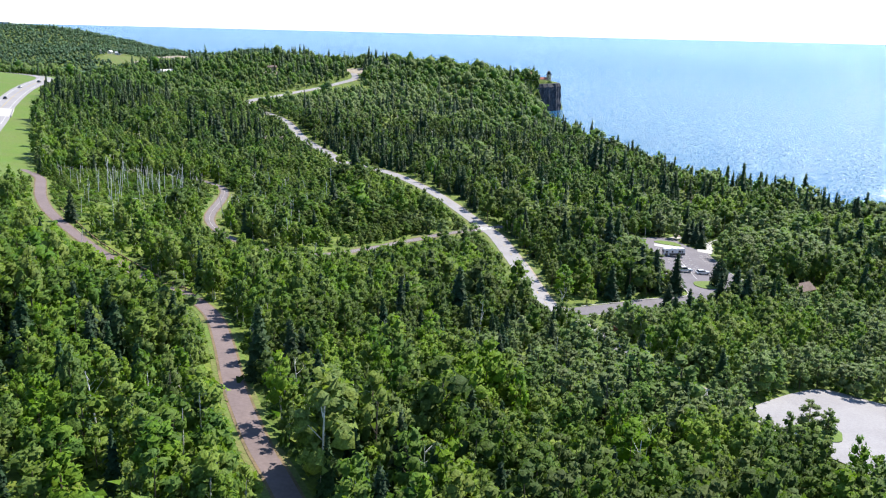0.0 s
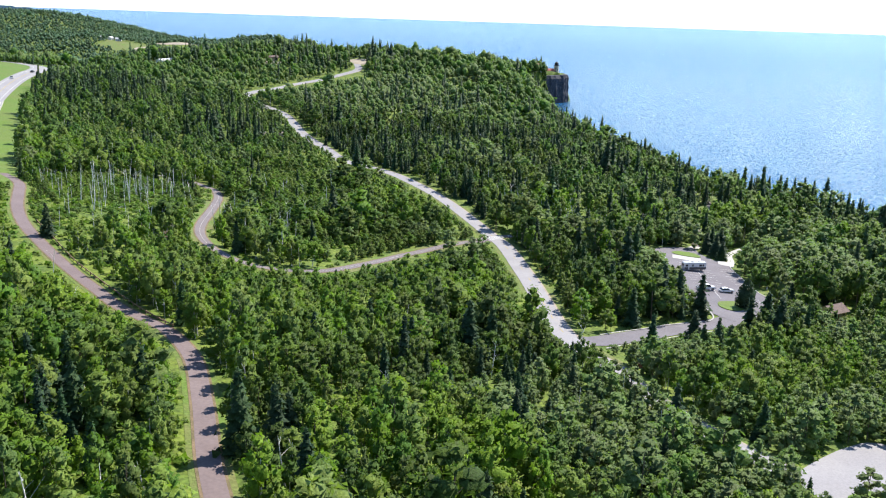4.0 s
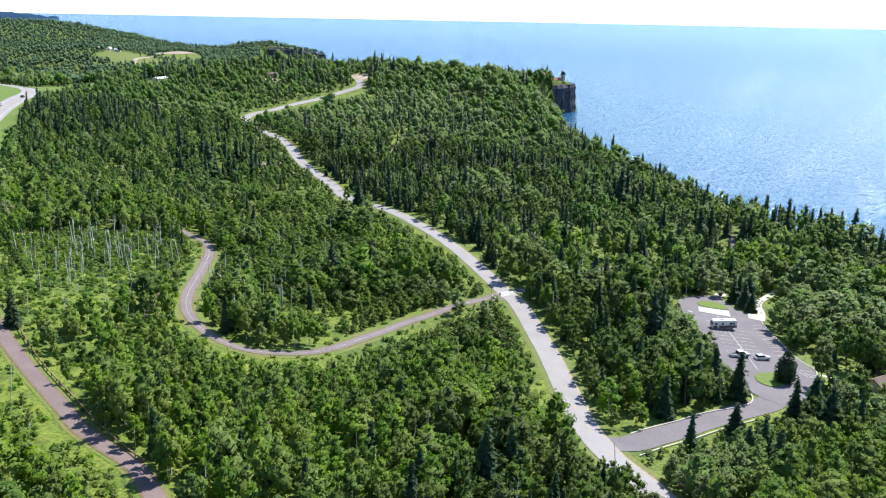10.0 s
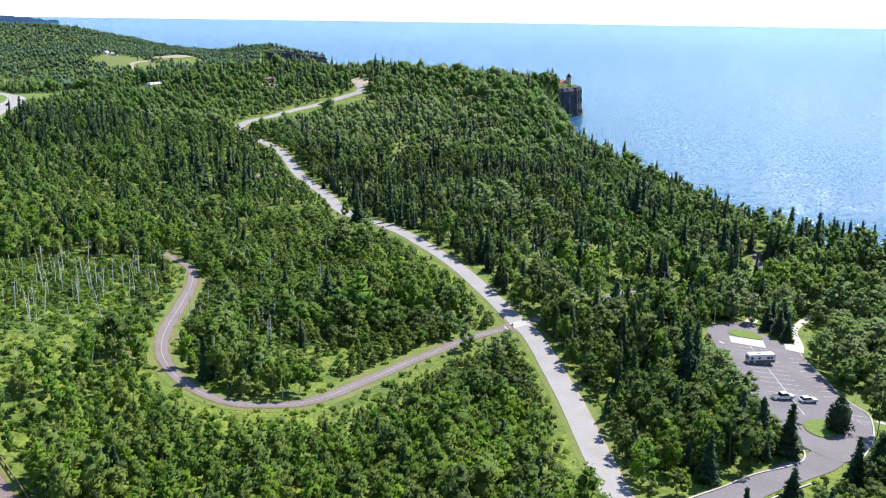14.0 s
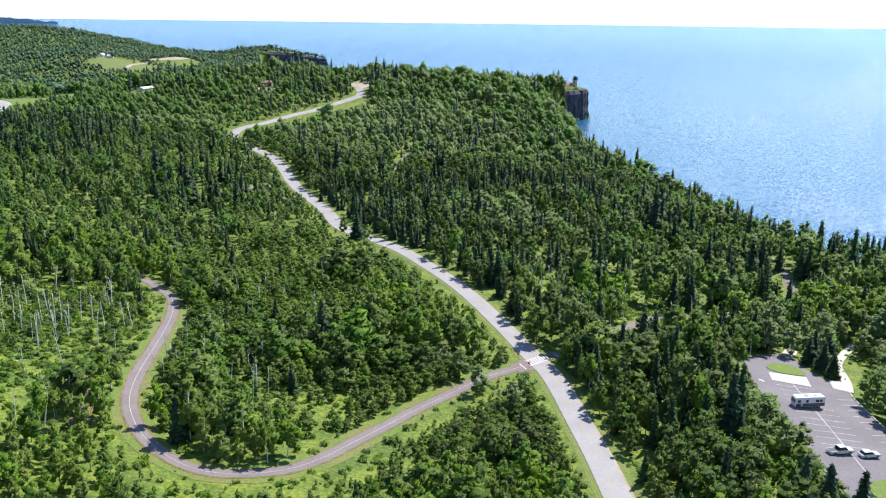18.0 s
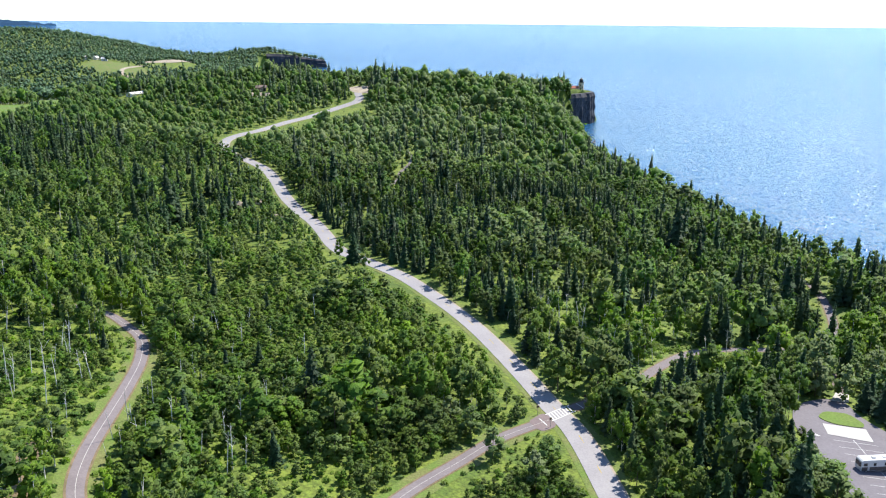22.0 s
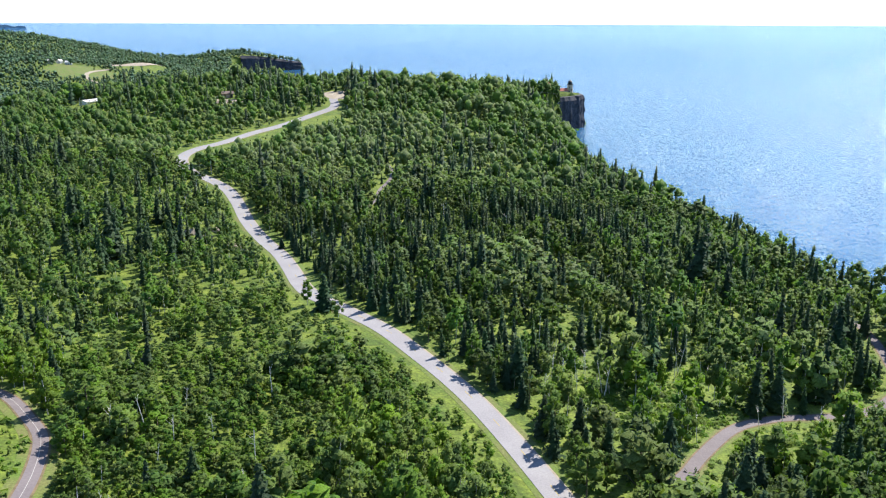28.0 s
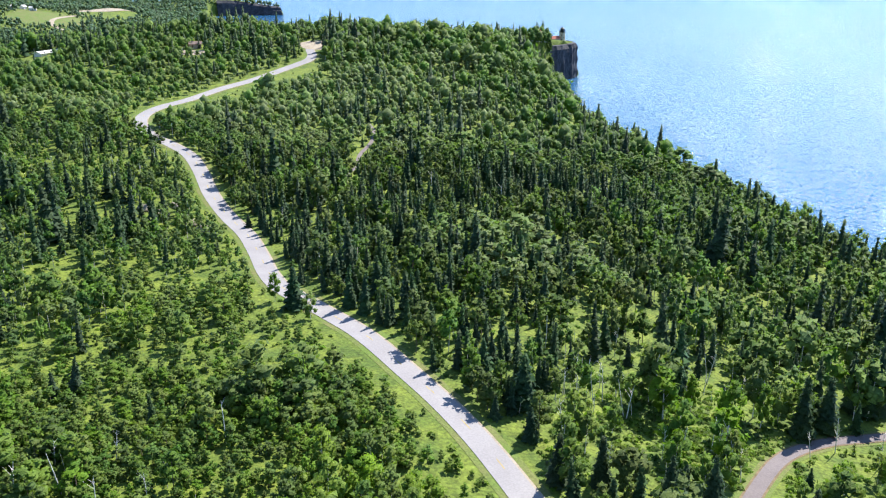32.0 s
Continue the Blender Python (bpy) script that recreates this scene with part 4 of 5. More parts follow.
for lod, (sp, y0, y1) in enumerate(BANDS):
    x, y, m, tr_ = scatter(sp, y0, y1)
    spruce, grey, shrub, h, w = kinds(x, y, m, tr_)
    if lod > 1:
        near_cape = (x > -140) & (y < 1110)
        k2 = (near_cape | (y < 900)) if lod == 2 else ~near_cape
        x, y, m, tr_, spruce, grey, shrub, h, w = (a[k2] for a in (x, y, m, tr_, spruce, grey, shrub, h, w))
    if lod in (1, 2):
        w = w * np.where(spruce, rng.uniform(0.75, 1.0, len(w)), rng.uniform(0.9, 1.2, len(w)))
        h = h * np.where(spruce, rng.uniform(0.85, 1.2, len(h)), rng.choice([0.68, 0.8, 0.9, 1.02], len(h)))
    if lod == 3:
        w, h = w * 1.35, h * 1.05
    if lod == 0:
        x2, y2, m2, t2 = scatter(2.9, 246, 375)
        s2 = kinds(x2, y2, m2, t2)
        k2 = s2[2] & ~s2[0]
        x, y, m, tr_ = (np.concatenate([a, b[k2]]) for a, b in ((x, x2), (y, y2), (m, m2), (tr_, t2)))
        spruce, grey, shrub, h, w = (np.concatenate([a, b[k2]]) for a, b in zip((spruce, grey, shrub, h, w), s2))
    rows = rows_for(x, y, h, w)
    dark = darker(x, y) & ~spruce & ~grey & (blob(x, y, 66, 358, 34, 24) < 0.32)
    if lod == 0:
        edge = np.minimum(m, tr_)
        for kind, sel in (("spruce", spruce), ("broadleaf", ~spruce & ~shrub & ~grey & ~dark), ("shrub", shrub & ~spruce & ~dark), ("willow", grey), ("alder", dark)):
            idx = np.where(sel)[0]
            idx = idx[np.argsort(edge[idx])][:260]
            SINGLES.append((kind, rows[idx]))
            spruce[idx] = False
            rows[idx, 3] = -1
        keep = rows[:, 3] > 0
        rows, spruce, grey, shrub, dark = rows[keep], spruce[keep], grey[keep], shrub[keep], dark[keep]
    far = ("near", "middle", "far", "distant")[lod]
    if lod == 0:
        for nm, ml, sel, lab, cat in (("birch_woods", M_LEAF, ~spruce & ~grey & ~shrub & ~dark, "slender green birch and aspen trees beside the trail", "birch trees"), ("alder_woods", M_DARK, dark, "deep green alder trees between trail and road", "alder trees"), ("willow_thicket", M_GREY, grey & ~shrub, "grey-green willows round the lower lot", "willows")):
            sel = sel & (rows[:, 1] < 235)
            plant(nm, BUSH if ml == M_GREY else FINE, rows[sel], [ml, M_BARK], lab, cat)
            rows[sel, 3] = -1
        keep = rows[:, 3] > 0
        rows, spruce, grey, shrub, dark = rows[keep], spruce[keep], grey[keep], shrub[keep], dark[keep]
    plant("spruce_woods", CONE[lod], rows[spruce], [M_SPRUCE, M_BARK], "dark green spruces standing through the %s forest" % far, "spruce trees")
    plant("birch_woods", BROAD[lod], rows[~spruce & ~grey & ~shrub & ~dark], [(M_LEAF, M_HAZELEAF_MID, M_HAZELEAF_MID, M_HAZELEAF_FAR)[lod], M_BIRCH], "green birch and aspen trees of the %s forest" % far, "birch trees")
    plant("alder_woods", BROAD[lod], rows[dark], [M_DARK, M_BARK], "deep green alder and maple trees of the %s forest" % far, "alder trees")
    plant("willow_thicket", BROAD[lod], rows[grey & ~shrub], [M_GREY, M_BARK], "grey-green broadleaf trees of the %s forest" % far, "broadleaf trees")
    plant("shrub_thicket", LOWBUSH if lod < 2 else BROAD[lod], rows[~spruce & shrub & ~dark], [M_SHRUB, M_BARK], "dense low green alder shrubs beside the road", "shrubs")

# the same forest goes on beside and behind the camera's way
X, Y = np.meshgrid(np.arange(-560, 330, 6.2), np.arange(-70, 900, 6.2))
X, Y = (X + rng.uniform(-3.5, 3.5, X.shape)).ravel(), (Y + rng.uniform(-3.5, 3.5, Y.shape)).ravel()
wide_ = 0.52 * np.maximum(Y, 70) + 23
ok = ((np.abs(X) > wide_ + 16) | (Y < 66)) & (np.abs(X) < wide_ + 140) & (inland(X, Y) > 6) & (near_line(X, Y, HIGHWAY, 8) > 20) & ~inside(X, Y, MEADOW) & (near_line(X, Y, GLADE, 8) > 14) & (near_line(X, Y, LEFT) > 6) & (near_line(X, Y, MAIN) > 7) & ~inside(X, Y, LOT2)
X, Y = X[ok], Y[ok]
plant("birch_woods", BROAD[3], rows_for(X, Y, rng.uniform(5, 9, len(X)), rng.uniform(1.3, 2.0, len(X))), [M_LEAF, M_BIRCH], "green birch and aspen forest beyond the trails", "birch trees")

LOOKS = {"cedar": ([cedar(900, 0.026), cedar(800, 0.028)], M_SPRUCE, M_BARK, "cedar_tree", "dense dark green cone-shaped cedar at the car park", "cedar tree", "cedars at the car park"),
         "alder": (FINE[:5], M_DARK, M_BARK, "alder_tree", "deep green rounded alder beside the road", "alder tree", "alders beside the park road"),
         "spruce": (CONE[0], M_SPRUCE, M_BARK, "spruce_tree", "dark green pointed spruce beside the road or trail", "spruce tree", "spruces along the roadside"),
         "broadleaf": (FINE, M_LEAF, M_BIRCH, "birch_tree", "leafy green birch with a pale trunk by the trail", "birch tree", "birches along the roadside"),
         "shrub": (BUSH, M_SHRUB, M_BARK, "alder_shrub", "low leafy green alder shrub near the road", "shrub", "alders along the roadside"),
         "willow": (BUSH, M_GREY, M_BARK, "willow_tree", "grey-green bushy broadleaf tree by the car park", "tree", "willows round the car park")}
for kind, rows in SINGLES:
    temps, ml, mb, nm, label, cat, grp = LOOKS[kind]
    crowns = [mesh_from("crown", c[0], c[1], [ml], normals=c[2]) for c, t in temps]
    trunks = [mesh_from("trunk", t[0], t[1], [mb], normals=t[2]) for c, t in temps]
    for k, r in enumerate(rows):
        e = empty(nm, Matrix.LocRotScale((r[0], r[1], r[2]), Euler((0, r[6], r[5])), (r[3] * r[4], r[3] * r[4], r[3])), label, cat, grp)
        i = k % len(crowns)
        for pn, me in (("trunk", trunks[i]), ("crown", crowns[i])):
            o = new(pn, me)
            o.parent = e


# ---- markings and small works on the roads ----
def strip(bm, a, b, half, lift):
    """A painted bar from a to b on the ground."""
    a, b = np.array(a, float), np.array(b, float)
    d = (b - a) / np.linalg.norm(b - a)
    n = np.array([d[1], -d[0]]) * half
    k = max(1, int(np.linalg.norm(b - a) / 2))
    prev = None
    for i in range(k + 1):
        p = a + (b - a) * i / k
        row = [bm.verts.new((*(p + n), ground_z(*(p + n)) + lift)), bm.verts.new((*(p - n), ground_z(*(p - n)) + lift))]
        if prev:
            f = bm.faces.new((prev[0], row[0], row[1], prev[1]))
            f.normal_update()
            if f.normal.z < 0:
                f.normal_flip()
        prev = row
    return bm


C0, C1 = np.array([101.6, 304.0]), np.array([94.3, 252.0])
cd = (C1 - C0) / np.linalg.norm(C1 - C0)
cn = np.array([-cd[1], cd[0]])
part("stall_line", strip(B(), C0, C1, 0.07, 0.195), M_PAINT, lot)
for k in range(12):
    p = C0 + cd * (1.5 + 3.72 * k)
    if k < 11:
        part("stall_line", strip(B(), p - cn * 5.1, p + cn * 5.1, 0.06, 0.195), M_PAINT, lot)
for k in range(9):
    p = np.array([114.2, 296.0]) + np.array([-0.115, -0.993]) * 3.72 * k
    part("stall_line", strip(B(), p, p + np.array([-5.0, -0.6]), 0.06, 0.195), M_PAINT, lot)
part("stall_line", strip(B(), (104.5, 254.5), (110.5, 254), 0.06, 0.195), M_PAINT, lot)
for k in range(4):
    part("hatch_bar", strip(B(), (106 + k * 1.2, 252.5 - k * 0.4), (107.5 + k * 1.0, 248.5 + k * 0.8), 0.06, 0.195), M_PAINT, lot)
tagged(drape("pavement", [(109, 330), (113.5, 336.5), (117, 336), (113.6, 329.4)], 0.22, M_CONCRETE, 3, 0.12), "pale concrete ramp at the head of the car park", "ramp", kind="structure")
tagged(ribbon("trail", [(114.5, 335), (117, 342), (120, 352), (124, 364), (132, 376)], 1.4, 0.12, M_TRAIL, cross=2, step=2), "reddish asphalt path from the car park", "path", kind="structure")
part("stall_symbol", strip(B(), (93.0, 306.4), (94.0, 304.9), 0.25, 0.195), M_PAINT, lot)
part("stall_symbol", strip(B(), (92.7, 305.6), (93.6, 304.6), 0.08, 0.195), M_PAINT, lot)
tagged(drape("lawn", rounded(STRIP, 2), 0.1, M_MOWN, 3), "mown grass strip beside the car park kerb", "lawn", kind="structure")
tagged(ribbon("pavement", [(111.8, 252), (115, 249.5), (119, 245), (121, 240)], 0.8, 0.16, M_CONCRETE, cross=1, step=1.5), "concrete footpath to the small shelter", "footpath", kind="structure")

# ladder crossing where the trail meets the road
xa, xb = np.array([29.6, 303.0]), np.array([36.2, 309.2])
along = np.array([0.30, -0.954])
for o in (-1.6, 1.6):
    part("crossing_bar", strip(B(), xa + along * o, xb + along * o, 0.12, 0.175), M_PAINT, road)
for k in range(1, 9):
    p = xa + (xb - xa) * k / 9
    part("crossing_bar", strip(B(), p - along * 1.45, p + along * 1.45, 0.17, 0.175), M_PAINT, road)
part("stop_bar", strip(B(), (27.4, 302.3), (28.7, 299.2), 0.15, 0.175), M_PAINT, road)
part("stop_bar", strip(B(), (37.6, 312.0), (38.9, 309.6), 0.15, 0.175), M_PAINT, road)
tagged(drape("pavement", rounded([(24.5, 300.5), (28.5, 305.5), (31, 304), (30.8, 299.0), (27, 296.0)], 1.5), 0.125, M_TRAIL, 3), "trail apron at the road crossing", "trail", kind="structure")


def sign_post(x, y, face, mf, label, h=2.3, w=0.6, turn=200, diamond=False):
    e = empty("sign_post", pose(x, y, ground_z(x, y), 0, 0, turn), label, "road sign", "signs by the road")
    part("post", box(B(), -0.04, 0.04, -0.04, 0.04, -0.3, h, bevel=0.01), M_STEEL, e)
    m = Matrix.Translation((0, -0.06, h - w / 2)) @ (Matrix.Rotation(radians(45), 4, "Y") if diamond else Matrix())
    part(face, box(B(), -w / 2, w / 2, -0.012, 0.012, -w / 2, w / 2, m=m, bevel=0.006), mf, e)
    return e


sign_post(27.3, 304.6, "sign_panel", M_BROWNSIGN, "small brown sign on a post at the trail crossing")
sign_post(29.4, 298.9, "sign_panel", M_BROWNSIGN, "small brown sign on a post beside the crossing")
sign_post(39.8, 312.8, "sign_panel", M_BROWNSIGN, "small brown trail sign across the road", turn=20)
sign_post(41.8, 262, "sign_panel", M_SIGN_Y, "yellow diamond warning sign beside the park road", diamond=True)
sign_post(33.6, 214, "sign_panel", M_BROWNSIGN, "brown sign beside the junction with the drive")
sign_post(-47.5, 507, "sign_panel", M_SIGN_Y, "yellow diamond warning sign on the road bend", diamond=True)
sign_post(113.6, 265, "sign_panel", M_CARWHITE, "white information sign at the car park kerb", w=0.8, turn=260)


def notice_board(x, y, turn):
    e = empty("notice_board", pose(x, y, ground_z(x, y), 0, 0, turn), "small brown wooden notice board on two posts", "notice board")
    for px in (-0.8, 0.8):
        part("post", box(B(), px - 0.06, px + 0.06, -0.06, 0.06, -0.3, 1.9, bevel=0.015), M_WOOD, e)
    part("panel", box(B(), -0.74, 0.74, -0.04, 0.04, 0.8, 1.7, bevel=0.01), M_BROWNSIGN, e)
    bm = box(B(), -1.1, 1.1, -0.35, 0.35, 1.9, 1.98, bevel=0.02)
    part("roof", bm, M_WOOD, e)


notice_board(49.5, 176.5, 120)
notice_board(119, 250, 250)

tagged(drape("bare_ground", rounded([(-70.5, 266), (-67, 268), (-63.5, 255), (-60, 242), (-63, 240), (-67, 252)], 1.5), 0.09, M_SOIL, 3), "tan bare soil with scattered debris beside the trail", "bare soil", kind="structure")

# timber rail along the trail
fc = spline([(-41.0, 165.9), (-45, 170), (-51.8, 177.9), (-61.7, 190.4), (-73.4, 205), (-85, 221.6), (-92, 231)], 2.6)
fence = empty("rail_fence", pose(fc[0][0], fc[0][1], 0), "low weathered timber rail fence along the trail edge", "fence")
fn = Matrix.Translation((-fc[0][0], -fc[0][1], 0))
for i, p in enumerate(fc):
    z = ground_z(*p)
    part("post", box(B(), p[0] - 0.11, p[0] + 0.11, p[1] - 0.11, p[1] + 0.11, z - 0.3, z + 0.78, bevel=0.03), M_WOOD, fence).matrix_basis = fn
    if i + 1 < len(fc):
        q = fc[i + 1]
        a, b = Vector((p[0], p[1], z + 0.58)), Vector((q[0], q[1], ground_z(*q) + 0.58))
        m = Matrix.Translation((a + b) / 2) @ (b - a).to_track_quat("Y", "Z").to_matrix().to_4x4()
        L = (b - a).length / 2
        part("rail", box(B(), -0.07, 0.07, -L, L, -0.12, 0.12, m=m, bevel=0.03), M_WOOD, fence).matrix_basis = fn


# ---- vehicles ----
def wheels(e, xs, half, r, w=0.22):
    for x in xs:
        for s in (-1, 1):
            m = Matrix.Translation((x, s * half, r)) @ Matrix.Rotation(radians(90), 4, "X")
            t = part("wheel", cyl(B(), r, r, -w / 2, w / 2, 18, m=m), M_TYRE, e)
            part("rim", cyl(B(), r * 0.6, r * 0.55, -w / 2 - 0.01, w / 2 + 0.01, 14, m=m), M_STEEL, t)


def profile(bm, pts, half, top_in=0.0, zt=1e9):
    """A body drawn out sideways from its side outline, drawn in above zt."""
    L = [bm.verts.new((x, -half + (top_in if z > zt else 0), z)) for x, z in pts]
    Rr = [bm.verts.new((x, half - (top_in if z > zt else 0), z)) for x, z in pts]
    bm.faces.new(L)
    bm.faces.new(Rr[::-1])
    for i in range(len(pts)):
        j = (i + 1) % len(pts)
        bm.faces.new((L[j], L[i], Rr[i], Rr[j]))
    bmesh.ops.recalc_face_normals(bm, faces=bm.faces)
    bmesh.ops.bevel(bm, geom=bm.edges[:], offset=0.05, segments=2, affect="EDGES")
    return bm


def car(x, y, turn, paint, label, z=None, kind="car"):
    e = empty("parked_car" if kind == "car" else "pickup_truck", pose(x, y, (ground_z(x, y) + 0.2) if z is None else z, 0, 0, turn), label, "car" if kind == "car" else "pickup truck", "vehicles in the car park")
    if kind == "car":
        part("body", profile(B(), [(-2.25, 0.35), (-2.3, 0.8), (-2.1, 0.98), (-1.0, 1.02), (0.9, 1.0), (2.1, 0.86), (2.3, 0.65), (2.25, 0.35)], 0.9), paint, e)
        part("cabin", profile(B(), [(-2.0, 0.98), (-1.6, 1.46), (0.1, 1.5), (0.95, 0.98)], 0.8, 0.12, 1.2), M_GLASS, e)
        part("roof", box(B(), -1.55, 0.1, -0.66, 0.66, 1.47, 1.54, bevel=0.03), paint, e)
        wheels(e, (-1.4, 1.4), 0.82, 0.33)
    else:
        part("body", profile(B(), [(-2.85, 0.45), (-2.9, 1.1), (1.2, 1.12), (2.7, 1.02), (2.9, 0.7), (2.85, 0.45)], 0.98), paint, e)
        part("cabin", profile(B(), [(-0.95, 1.1), (-0.75, 1.78), (0.75, 1.82), (1.5, 1.1)], 0.9, 0.12, 1.4), M_GLASS, e)
        part("roof", box(B(), -0.72, 0.75, -0.76, 0.76, 1.78, 1.86, bevel=0.03), paint, e)
        part("truck_bed", box(B(), -2.75, -1.0, -0.8, 0.8, 1.1, 1.135), M_BLACK, e)
        wheels(e, (-1.75, 1.85), 0.9, 0.4, 0.26)
    for s in (-0.65, 0.65):
        part("headlight", box(B(), 2.2 if kind == "car" else 2.8, 2.32 if kind == "car" else 2.92, s - 0.16, s + 0.16, 0.66, 0.8, bevel=0.02), M_CONCRETE, e)
    return e


def motorhome(x, y, turn):
    e = empty("motorhome", pose(x, y, ground_z(x, y) + 0.2, 0, 0, turn), "large white motorhome parked across the stalls", "motorhome")
    part("body", profile(B(), [(-4.5, 0.5), (-4.5, 3.05), (-4.3, 3.2), (3.9, 3.2), (4.4, 2.9), (4.55, 1.5), (4.5, 0.5)], 1.22), M_CARWHITE, e)
    for s in (-1, 1):
        part("side_stripe", box(B(), -4.45, 4.3, s * 1.235 - 0.008, s * 1.235 + 0.008, 0.6, 1.5), M_SHADED_SIDE, e, "grey-brown lower side stripe, darkened for shade")
        for a, b in ((-3.6, -2.9), (-2.7, -1.6), (0.6, 1.3), (2.9, 3.9)):
            part("side_window", box(B(), a, b, s * 1.24 - 0.01, s * 1.24 + 0.01, 1.75, 2.5, bevel=0.008), M_GLASS, e)
        part("door", box(B(), 2.25, 2.8, s * 1.24 - 0.008, s * 1.24 + 0.008, 0.6, 2.6), M_WHITE, e)
    part("windscreen", box(B(), 4.42, 4.57, -1.02, 1.02, 1.55, 2.55, bevel=0.02), M_GLASS, e)
    part("roof_vent", box(B(), -2.4, -1.7, -0.35, 0.35, 3.2, 3.4, bevel=0.06), M_WHITE, e)
    part("air_conditioner", box(B(), 0.2, 1.2, -0.4, 0.4, 3.2, 3.5, bevel=0.1), M_WHITE, e)
    part("awning", cyl(B(), 0.09, 0.09, -3.2, 3.2, 10, m=Matrix.Translation((-0.3, -1.32, 2.95)) @ Matrix.Rotation(radians(90), 4, "Y")), M_STEEL, e)
    wheels(e, (-2.7, 3.0), 1.08, 0.42, 0.3)
    e.scale = (0.86, 0.95, 0.92)


motorhome(98.2, 288.6, 184)
car(93.0, 261.6, 8, M_CARWHITE, "white pickup truck parked in a middle stall", kind="pickup")
car(99.2, 260.9, 8, M_CARWHITE, "white car parked beside the white pickup")
car(-235, 521, 108, M_CARDARK, "dark car on the distant highway", z=ground_z(-235, 521) + 0.27)
car(-255, 588, 105, M_CARWHITE, "white car on the distant highway", z=ground_z(-255, 588) + 0.27)
car(-262, 636, 100, M_CARDARK, "dark car on the distant highway", z=ground_z(-262, 636) + 0.27)


# ---- buildings ----
def gable(e, w, d, h, rise, over, mw, mr, windows=(), door=None, z0=-1.5):
    """Walls and a pitched roof; the ridge runs along x. Windows are (side, along, width, bottom, height)."""
    part("wall", box(B(), -w / 2, w / 2, -d / 2, d / 2, z0, h), mw, e)
    bm = B()
    g1 = [bm.verts.new((-w / 2, -d / 2, h)), bm.verts.new((-w / 2, d / 2, h)), bm.verts.new((-w / 2, 0, h + rise))]
    bm2 = B()
    g2 = [bm2.verts.new((w / 2, -d / 2, h)), bm2.verts.new((w / 2, d / 2, h)), bm2.verts.new((w / 2, 0, h + rise))]
    bm2.faces.new(g2[::-1])
    bm.faces.new(g1)
    part("gable_end", bm, mw, e)
    part("gable_end", bm2, mw, e)
    slope = math.atan2(rise, d / 2)
    ln = math.hypot(rise, d / 2) + over
    for s in (-1, 1):
        m = Matrix.Translation((0, 0, h + rise + 0.03)) @ Matrix.Rotation(s * -slope, 4, "X")
        part("roof_slope", box(B(), -w / 2 - over, w / 2 + over, min(0, s * ln), max(0, s * ln), 0, 0.14, m=m), mr, e)
    for side, u, ww, zb, hh in windows:
        if side in "fb":
            y = (-1 if side == "f" else 1) * (d / 2 + 0.02)
            part("window", box(B(), u - ww / 2, u + ww / 2, y - 0.03, y + 0.03, zb, zb + hh), M_GLASS, e)
        else:
            x = (-1 if side == "l" else 1) * (w / 2 + 0.02)
            part("window", box(B(), x - 0.03, x + 0.03, u - ww / 2, u + ww / 2, zb, zb + hh), M_GLASS, e)
    if door is not None:
        part("door", box(B(), door - 0.5, door + 0.5, -d / 2 - 0.05, -d / 2 + 0.02, 0, 2.05), M_BROWNSIGN, e)


def house(name, x, y, turn, dims, mw, mr, label, cat, windows=(), door=None, group="", dz=0.0):
    e = empty(name, pose(x, y, ground_z(x, y) + dz, 0, 0, turn), label, cat, group)
    gable(e, *dims, mw, mr, windows, door)
    return e


b = house("barn", -214, 797, 68, (18, 6.0, 1.3, 1.1, 0.7), M_WHITE, M_METAL_ROOF, "long low barn with a pale metal roof among trees", "barn", [("f", -6, 1.2, 1.2, 1), ("f", 0, 1.2, 1.2, 1), ("f", 6, 1.2, 1.2, 1)], 3)
house("shed", -120, 792, 12, (11, 6, 2.6, 1.4, 0.5), M_TAN, M_BROWN_ROOF, "brown roofed service building in a forest clearing", "shed", [("f", -4, 1.5, 1, 1.2), ("f", 4, 1.5, 1, 1.2)], 0)
house("shed", -176, 806, 20, (9, 5, 2.6, 1.3, 0.4), M_TAN, M_BROWN_ROOF, "small brown shed half hidden by trees", "shed", [("f", 2, 1, 1, 1)], -1)
house("shelter", 124, 244, 28, (6.4, 4.8, 2.5, 1.5, 0.6), M_TAN, M_BROWN_ROOF, "small tan park building with a brown shingle roof", "park building", [("l", 0.8, 0.9, 1.2, 0.8), ("f", 1.8, 0.9, 1.2, 0.8)], -0.8)
house("shelter", 167, 377, 20, (17, 8.5, 2.8, 2.3, 0.8), M_TAN, M_BROWN_ROOF, "long park building with a brown shingle roof", "park building", [("f", -5, 1.4, 1, 1.2), ("f", -2, 1.4, 1, 1.2), ("f", 4, 1.4, 1, 1.2)], 1)
for dx, dy, tn, w in ((-508, 1494, 20, 9), (-496, 1500, 70, 7), (-482, 1496, 10, 9)):
    house("farmhouse", dx, dy, tn, (w, 7, 3.2, 2.4, 0.4), M_WHITE, M_METAL_ROOF, "white farmhouse on a far grassy hill", "house", [("f", -3, 1.2, 1.2, 1.4), ("f", 3, 1.2, 1.2, 1.4)], 0, "houses on the hill")
tagged(drape("pavement", rounded([(-49, 797), (-38, 796), (-26, 806), (-30, 818), (-44, 820), (-54, 810)], 4), 0.16, M_GRAVEL, 4), "pale gravel turning place at the road end", "gravel yard", kind="structure")
tagged(drape("pavement", rounded([(-128, 774), (-106, 772), (-102, 784), (-130, 786)], 3), 0.14, M_GRAVEL, 4), "gravel yard in front of the service building", "gravel yard", kind="structure")
